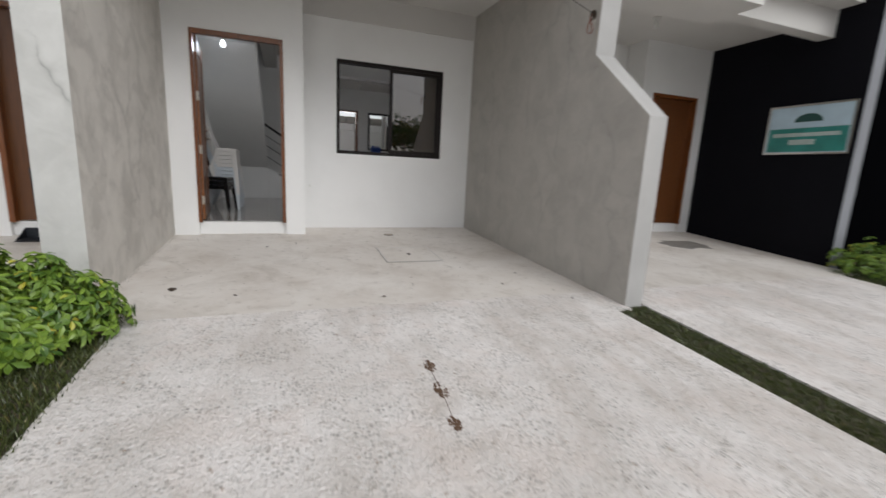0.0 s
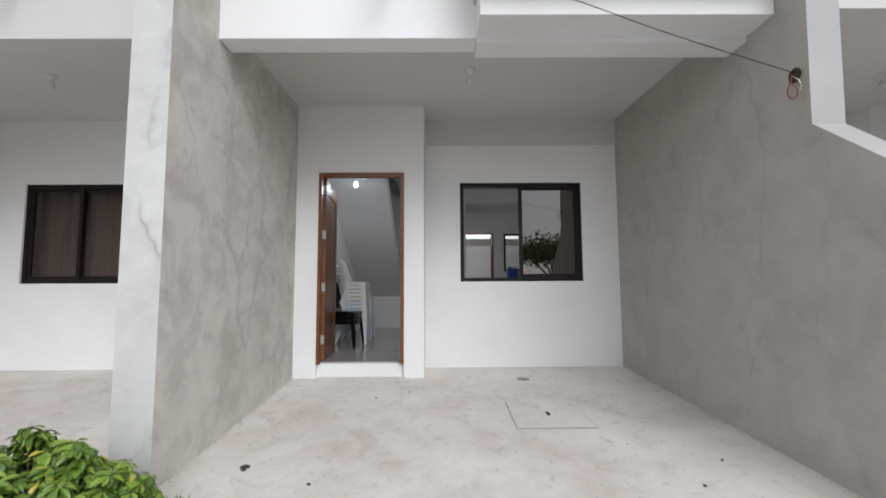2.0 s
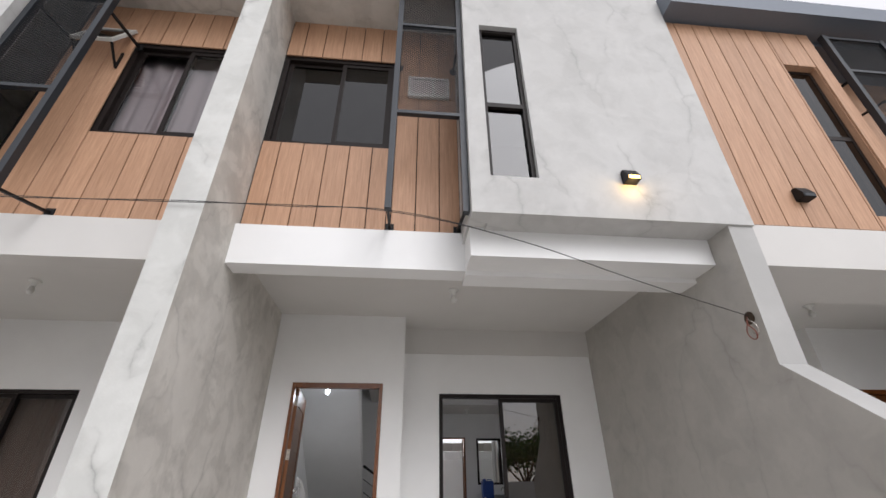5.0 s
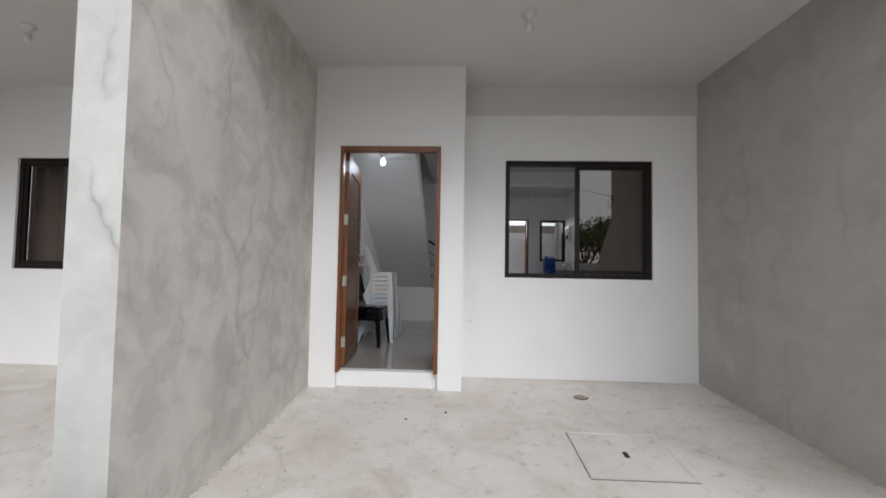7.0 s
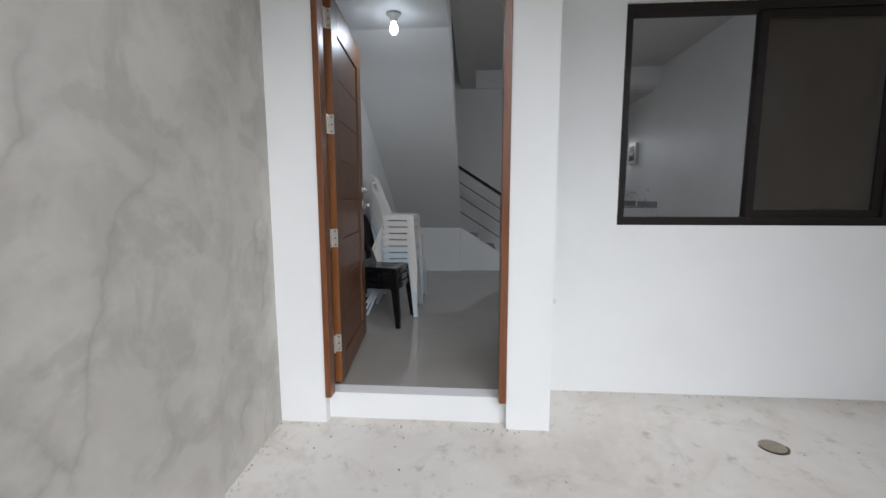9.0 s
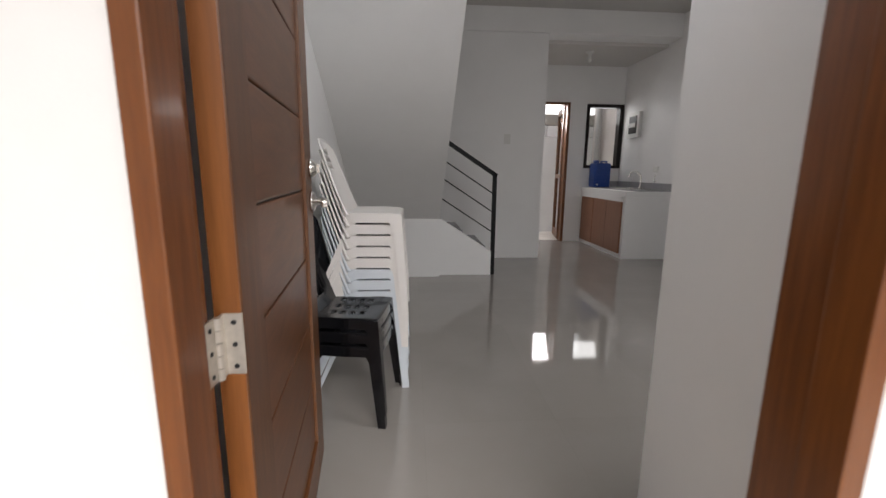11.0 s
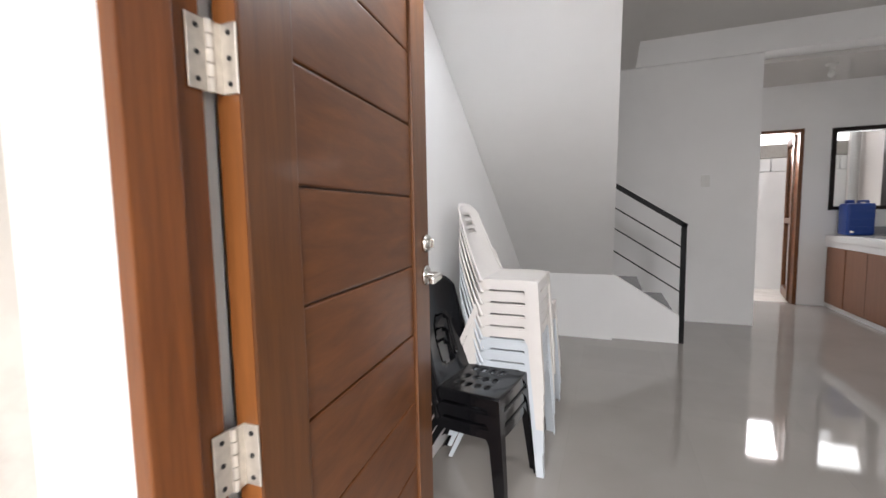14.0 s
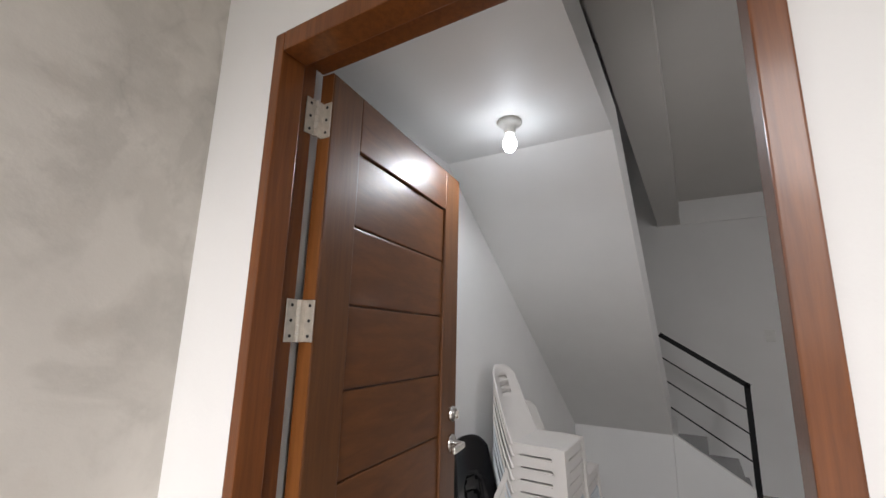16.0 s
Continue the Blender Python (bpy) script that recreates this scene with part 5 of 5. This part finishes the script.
pane((4.125, 4.455, 3.28, 3.285, 4.08, 4.99), M_GREYGLASS, es)
for rx in (4.096, 4.490):
    part("reveal", boxes((rx, rx + 0.011, 3.2185, 3.40, 3.079, 5.041)), M_PLANK, es, "wood-look side reveal")
part("reveal", boxes((4.107, 4.490, 3.2185, 3.33, 5.030, 5.041)), M_PLANK, es, "wood-look head reveal")

small = base("window_8", "small white framed awning window behind the steel screen", "window", kind="structure")
part("window_frame", boxes((0.14, 0.17, 3.70, 3.735, 4.72, 5.02), (0.55, 0.58, 3.70, 3.735, 4.72, 5.02), (0.17, 0.55, 3.70, 3.735, 4.72, 4.75), (0.17, 0.55, 3.70, 3.735, 4.99, 5.02), (0.40, 0.42, 3.70, 3.735, 4.75, 4.99)), M_PVC, small)
part("pane", boxes((0.17, 0.40, 3.715, 3.72, 4.75, 4.99)), M_SHEER, small)
part("pane", boxes((0.42, 0.55, 3.715, 3.72, 4.75, 4.99)), M_SHEER, small)

# sign on the dark wall
print_white = plain("faded white print", (0.42, 0.50, 0.47), 0.5, 0.0, 0.3, 25)
sign = base("wall_sign", "framed white and teal sign board on the dark wall", "sign", "", (6.749, 3.77, 1.53))
teal = plain("teal print", (0.03, 0.22, 0.19), 0.4, 0.0, 0.5, 4)
sky_print = plain("pale blue print", (0.45, 0.58, 0.66), 0.4, 0.0, 0.25, 4)
part("board", boxes((-0.02, -0.001, -0.50, 0.50, -0.31, 0.31)), sky_print, sign)
part("lower_field", boxes((-0.0225, -0.0205, -0.48, 0.48, -0.30, 0.02)), teal, sign, "teal lower field")
part("frame_rail", boxes((-0.03, -0.001, -0.52, 0.52, 0.311, 0.335), (-0.03, -0.001, -0.52, 0.52, -0.335, -0.311), (-0.03, -0.001, -0.52, -0.501, -0.311, 0.311), (-0.03, -0.001, 0.501, 0.52, -0.311, 0.311)), M_CHROME, sign)
bm = bmesh.new()
prism([(0.17 * math.cos(a), 0.1 + 0.11 * math.sin(a)) for a in np.linspace(0, math.pi, 14)], "x", -0.0255, -0.0235, bm)
part("emblem", bm, plain("dark green print", (0.02, 0.07, 0.06), 0.5), sign, "dark green half-round emblem")
part("text_bar", boxes((-0.0255, -0.0235, -0.40, 0.42, -0.095, -0.045)), print_white, sign, "pale text bar")
part("text_bar", boxes((-0.0255, -0.0235, -0.12, 0.20, -0.205, -0.135)), print_white, sign, "pale text bar")

# ---- planting ----


def shrub(x, y, z, rx, ry, rz, tufts, label, seed=1):
    rng = random.Random(seed)
    s = base("shrub", label, "shrub", "planted shrubs", (x, y, z))
    ends = []
    for i in range(tufts):
        a, h = rng.uniform(0, 2 * math.pi), rng.uniform(0.0, 1.0)
        r = math.sqrt(max(0.0, 1 - (h * 0.98) ** 2)) * rng.uniform(0.72, 1.08)
        lump = 1 + 0.16 * math.sin(3 * a + seed) + 0.1 * math.sin(5 * a + 2 * h)
        ends.append(Vector((rx * r * lump * math.cos(a), ry * r * lump * math.sin(a), 0.06 + rz * h * lump * rng.uniform(0.85, 1.1))))
    me_v, me_f = [], []
    for e in ends:
        out = Vector((e.x, e.y, e.z * 1.4 + 0.12)).normalized()
        q = out.to_track_quat("Z", "Y").to_matrix().to_4x4()
        n = rng.randint(7, 10)
        for k in range(n):
            tilt = rng.uniform(15, 62)
            m = Matrix.Translation(e) @ q @ Matrix.Rotation(2 * math.pi * k / n + rng.uniform(-0.3, 0.3), 4, "Z") @ Matrix.Rotation(radians(90 - tilt) - radians(70), 4, "X")
            ln, wd = rng.uniform(0.045, 0.085), rng.uniform(0.011, 0.018)
            pts = [(0, 0.004, 0), (wd, ln * 0.5, 0.3 * wd), (wd * 0.7, ln * 0.8, 0.1 * wd - 0.05 * ln), (0, ln, -0.16 * ln), (-wd * 0.7, ln * 0.8, 0.1 * wd - 0.05 * ln), (-wd, ln * 0.5, 0.3 * wd), (0, ln * 0.55, -0.15 * wd)]
            n0 = len(me_v)
            me_v += [tuple(m @ Vector(p)) for p in pts]
            me_f += [(n0 + i, n0 + (i + 1) % 6, n0 + 6) for i in range(6)]
    me = bpy.data.meshes.new("leaves")
    me.from_pydata(me_v, [], me_f)
    me.materials.append(M_LEAF)
    lv = new("leaves", me)
    lv.parent = s
    lv["kind"] = "stuff"
    bm2 = bmesh.new()
    for e in ends[::3]:
        rod(bm2, (e.x * 0.25, e.y * 0.25, -0.02), tuple(e), 0.006, 5, 0.003)
    part("woody_base", bm2, M_BARK, s)
    return s


shrub(-1.38, 2.62, ground_z(2.62), 0.39, 0.47, 0.38, 760, "dense green shrub with yellow-flecked leaves beside the driveway", 1)
shrub(-1.95, 1.75, ground_z(1.75), 0.38, 0.42, 0.12, 170, "green shrub with yellow-flecked leaves in the soil bed", 4)
shrub(7.0, 2.75, ground_z(2.75), 0.55, 0.45, 0.34, 200, "low green shrub by the far carport", 7)
shrub(7.3, 1.9, ground_z(1.9), 0.5, 0.45, 0.34, 160, "low green shrub by the far driveway", 9)


def grass(name, x0, x1, y0, y1, count, h0, h1, label, seed):
    rng = random.Random(seed)
    vv, ff = [], []
    for i in range(count):
        x, y = rng.uniform(x0, x1), rng.uniform(y0, y1)
        z = ground_z(y) - 0.014
        a, h, w = rng.uniform(0, 2 * math.pi), rng.uniform(h0, h1), rng.uniform(0.003, 0.006)
        lx, ly = rng.uniform(-0.6, 0.6) * h, rng.uniform(-0.6, 0.6) * h
        n0 = len(vv)
        c, s = math.cos(a) * w, math.sin(a) * w
        vv += [(x - c, y - s, z), (x + c, y + s, z), (x + lx * 0.5 + c * 0.6, y + ly * 0.5 + s * 0.6, z + h * 0.6), (x + lx, y + ly, z + h)]
        ff += [(n0, n0 + 1, n0 + 2), (n0, n0 + 2, n0 + 3)]
    me = bpy.data.meshes.new(name)
    me.from_pydata(vv, [], ff)
    me.materials.append(M_GRASS)
    return tagged(new(name, me), label, "grass", kind="stuff")


grass("grass", 2.57, 2.89, -0.5, 2.48, 8000, 0.010, 0.032, "short dark green grass in a narrow strip", 3)
grass("grass", -1.88, -0.94, -0.5, 3.12, 30000, 0.015, 0.05, "short dark green grass in the soil bed", 5)
grass("grass", 6.42, 7.5, 0.5, 3.05, 12000, 0.015, 0.05, "short green grass by the far driveway", 6)

# dirt marks, fallen scraps
M_DRY = plain("dry brown leaf", (0.105, 0.06, 0.034), 0.85, 0.0, 0.5, 40)
marks = base("dry_sprig", "dried brown sprig with three leaf clumps on the driveway", "debris", "", (0.75, 1.68, ground_z(1.68)))
rng = random.Random(11)
for cxm, cym, rr in ((0.022, 0.24, 0.05), (0.007, 0.0, 0.055), (-0.017, -0.27, 0.042)):
    bm = bmesh.new()
    for k in range(60):
        a, d = rng.uniform(0, 6.28), rr * rng.random() ** 0.6
        px, py = cxm + 0.6 * d * math.cos(a), cym + 1.3 * d * math.sin(a)
        bmesh.ops.create_icosphere(bm, subdivisions=1, radius=rng.uniform(0.004, 0.011), matrix=Matrix.Translation((px, py, 0.06 * py + 0.004)) @ Matrix.Diagonal((1, 1, 0.35, 1)))
    part("clump", bm, M_DRY, marks)
cable("twig", [(0.022, 0.30, 0.024), (0.012, 0.12, 0.012), (0.008, -0.02, 0.003), (-0.005, -0.14, -0.004), (-0.017, -0.30, -0.014)], 0.0016, M_DRY, marks)
for k, (x, y) in enumerate(((-0.82, 3.45), (0.75, 3.05), (-0.36, 3.25), (2.2, 3.5), (2.35, 2.75), (0.1, 4.9), (-0.2, 4.75), (1.9, 3.2))):
    sc = base("debris_scrap", "small dark scrap lying on the concrete", "debris", "floor scraps", (x, y, ground_z(y)))
    bm = bmesh.new()
    m = Matrix.Rotation(rng.uniform(0, 3), 4, "Z")
    big = 2.2 if k == 0 else 0.7
    box(bm, -0.02 * big, 0.02 * big, -0.006 * big, 0.006 * big, 0.001, 0.006, m)
    box(bm, -0.005 * big, 0.01 * big, -0.014 * big, 0.012 * big, 0.002, 0.008, m)
    part("scrap", soft(bm, 0.001, 1), M_DIRT, sc)

def crumbs(name, count, spots, r0, r1, material, label, seed):
    """Small flattened grains lying on the sloped floor; spots draws an (x, y)."""
    rng2 = random.Random(seed)
    vv, ff = [], []
    for i in range(count):
        x, y = spots(rng2)
        rr, a = r0 + (r1 - r0) * rng2.random() ** 2.5, rng2.uniform(0, 6.28)
        z = ground_z(y)
        n0 = len(vv)
        for k in range(5):
            t = a + k * 1.2566
            q = rr * rng2.uniform(0.7, 1.3)
            vv.append((x + q * math.cos(t), y + q * math.sin(t), z - 0.001))
        for k in range(5):
            t = a + k * 1.2566
            vv.append((x + 0.6 * rr * math.cos(t), y + 0.6 * rr * math.sin(t), z + rr * rng2.uniform(0.3, 0.6)))
            ff.append((n0 + k, n0 + (k + 1) % 5, n0 + 5 + (k + 1) % 5, n0 + 5 + k))
        ff.append(tuple(n0 + 5 + k for k in range(5)))
    me = bpy.data.meshes.new(name)
    me.from_pydata(vv, [], ff)
    me.materials.append(material)
    return tagged(new(name, me), label, "rubble", kind="stuff")


def wall_foot(g):
    k = g.random()
    d = abs(g.gauss(0, 0.018)) + 0.002
    if k < 0.42:
        return (-1.208 + d, g.uniform(3.2, 5.38))
    if k < 0.55:
        return (g.uniform(-1.18, 0.22), 5.398 - d)
    if k < 0.75:
        return (g.uniform(0.24, 2.56), 5.817 - d)
    y = g.uniform(2.9, 5.75)
    return (2.577 + (5.83 - y) / 3.33 * 0.118 - d, y)


crumbs("cement_crumbs", 900, wall_foot, 0.0015, 0.007, M_CMU, "grey cement crumbs along the foot of the walls", 21)
crumbs("pale_crumbs", 260, lambda g: (g.uniform(-1.15, 2.55), g.uniform(2.95, 5.35)), 0.0015, 0.005, M_WHITE, "pale paint crumbs scattered on the carport floor", 22)
crumbs("dark_crumbs", 200, lambda g: (g.uniform(-1.15, 2.55), g.uniform(2.95, 5.35)), 0.0015, 0.006, M_DIRT, "dark dirt crumbs scattered on the carport floor", 23)
crumbs("driveway_gravel", 900, lambda g: (g.uniform(-0.94, 2.54), g.uniform(0.2, 2.85)), 0.002, 0.007, M_CMU, "loose grey grains on the driveway", 24)

damp = base("damp_stain", "dark damp stain on the neighbouring carport floor", "stain", "", (5.72, 4.52, ground_z(4.52)))
rng3 = random.Random(31)
rim = [(0.46 * q * math.cos(a), 0.30 * q * math.sin(a)) for a, q in ((2 * math.pi * i / 22, rng3.uniform(0.72, 1.1)) for i in range(22))]
bm = prism(rim, "z", 0.0005, 0.003)
for v in bm.verts:
    v.co.z += 0.06 * v.co.y
part("stain", bm, plain("damp grey concrete", (0.22, 0.205, 0.185), 0.45, 0.0, 0.5, 9), damp)

# ---- street side, seen only in the window glass ----
structure("wall_street", boxes((-30, 40, -9.3, -9.1, STREET, 1.3)), M_CAP, "pale plastered wall across the street", "wall")


def tree(x, y, height, spread, seed, label):
    rng = random.Random(seed)
    t = base("tree", label, "tree", "street trees", (x, y, STREET))
    bm = bmesh.new()
    rod(bm, (0, 0, 0), (0.1, 0, height * 0.5), 0.2, 9, 0.12)
    tips = []
    for i in range(9):
        a = i * 2.4
        e = Vector((spread * rng.uniform(0.4, 0.9) * math.cos(a), spread * rng.uniform(0.4, 0.9) * math.sin(a), height * rng.uniform(0.62, 0.95)))
        rod(bm, (0.05, 0, height * rng.uniform(0.3, 0.5)), tuple(e), 0.07, 6, 0.02)
        tips.append(e)
    part("trunk", bm, M_BARK, t)
    vv, ff = [], []
    for e in tips:
        for k in range(650):
            d = Vector((rng.gauss(0, 1), rng.gauss(0, 1), rng.gauss(0, 0.7))) * spread * 0.24
            c = e + d
            m = Matrix.Translation(c) @ Euler((rng.uniform(0, 6), rng.uniform(0, 6), rng.uniform(0, 6))).to_matrix().to_4x4()
            ln = rng.uniform(0.10, 0.22)
            n0 = len(vv)
            vv += [tuple(m @ Vector(p)) for p in ((0, 0, 0), (ln * 0.35, ln * 0.5, 0), (0, ln, 0.02), (-ln * 0.35, ln * 0.5, 0))]
            ff.append((n0, n0 + 1, n0 + 2, n0 + 3))
    me = bpy.data.meshes.new("crown")
    me.from_pydata(vv, [], ff)
    me.materials.append(M_TREELEAF)
    cr = new("crown", me)
    cr.parent = t


tree(7.4, -15.0, 4.2, 2.0, 2, "leafy green tree across the street")
tree(10.5, -17.0, 4.6, 2.4, 5, "leafy green tree across the street")
tree(-3.0, -15.0, 5.0, 2.4, 8, "leafy green tree across the street")
street = base("street_lamp", "tall grey street lamp across the street", "street lamp", "", (8.3, -10.2, STREET))
bm = bmesh.new()
rod(bm, (0, 0, 0), (0, 0, 5.6), 0.06, 10, 0.04)
part("pole", bm, M_ROOF, street)
bm = bmesh.new()
rod(bm, (0, 0, 5.5), (0, 0.9, 5.8), 0.025, 8)
part("arm", bm, M_ROOF, street)
part("lamp_head", soft(boxes((-0.1, 0.1, 0.8, 1.25, 5.76, 5.84)), 0.02), M_ROOF, street)

# ---- cladding boards, one by one ----


def cladding(name, x0, x1, y, z0, z1, pitch, holes, label, start=None):
    wall = base(name, label, "cladding", kind="structure")
    shared = {}
    x = x0 if start is None else start
    while x < x1 - 0.01:
        a, b = max(x, x0), min(x + pitch, x1)
        spans = [(z0, z1, a, b)]
        for hx0, hx1, hz0, hz1 in holes:
            nxt = []
            for c0, c1, p, q in spans:
                if q <= hx0 + 0.001 or p >= hx1 - 0.001:
                    nxt.append((c0, c1, p, q))
                    continue
                if p < hx0 - 0.012:
                    nxt.append((c0, c1, p, hx0))
                if q > hx1 + 0.012:
                    nxt.append((c0, c1, hx1, q))
                p2, q2 = max(p, hx0), min(q, hx1)
                nxt += [(c0, hz0, p2, q2), (hz1, c1, p2, q2)]
            spans = nxt
        for c0, c1, p, q in spans:
            key = (round(c1 - c0, 3), round(q - p, 3))
            if key not in shared:
                bm = boxes((0.004, key[1] - 0.004, 0.0, 0.018, 0.0, key[0]))
                bmesh.ops.bevel(bm, geom=bm.edges[:], offset=0.0025, segments=1, affect="EDGES")
                me = bpy.data.meshes.new("board")
                bm.to_mesh(me)
                bm.free()
                me.materials.append(M_PLANK)
                shared[key] = me
            ob = new("board", shared[key])
            ob.parent = wall
            ob.location = (p, y, c0)
        x += pitch
    return wall


cladding("cladding", -1.209, 0.659, 3.737, 3.042, 5.858, 0.2145, [(-1.2, 0.0, 4.0, 5.27)], "warm oak-look vertical cladding boards", -1.244)
cladding("cladding_west", -3.35, -1.452, 3.737, 3.042, 5.858, 0.2165, [(-2.74, -1.47, 3.99, 5.28)], "warm oak-look vertical cladding boards of the neighbour", -3.3835)
cladding("cladding_east", 2.886, 4.64, 3.20, 2.944, 5.60, 0.2092, [(4.107, 4.49, 3.09, 5.03)], "warm oak-look vertical cladding boards of the neighbour", 2.821)
cladding("cladding_far_east", 4.64, 6.74, 3.737, 3.042, 5.56, 0.2195, [], "warm oak-look vertical cladding boards of the neighbour")
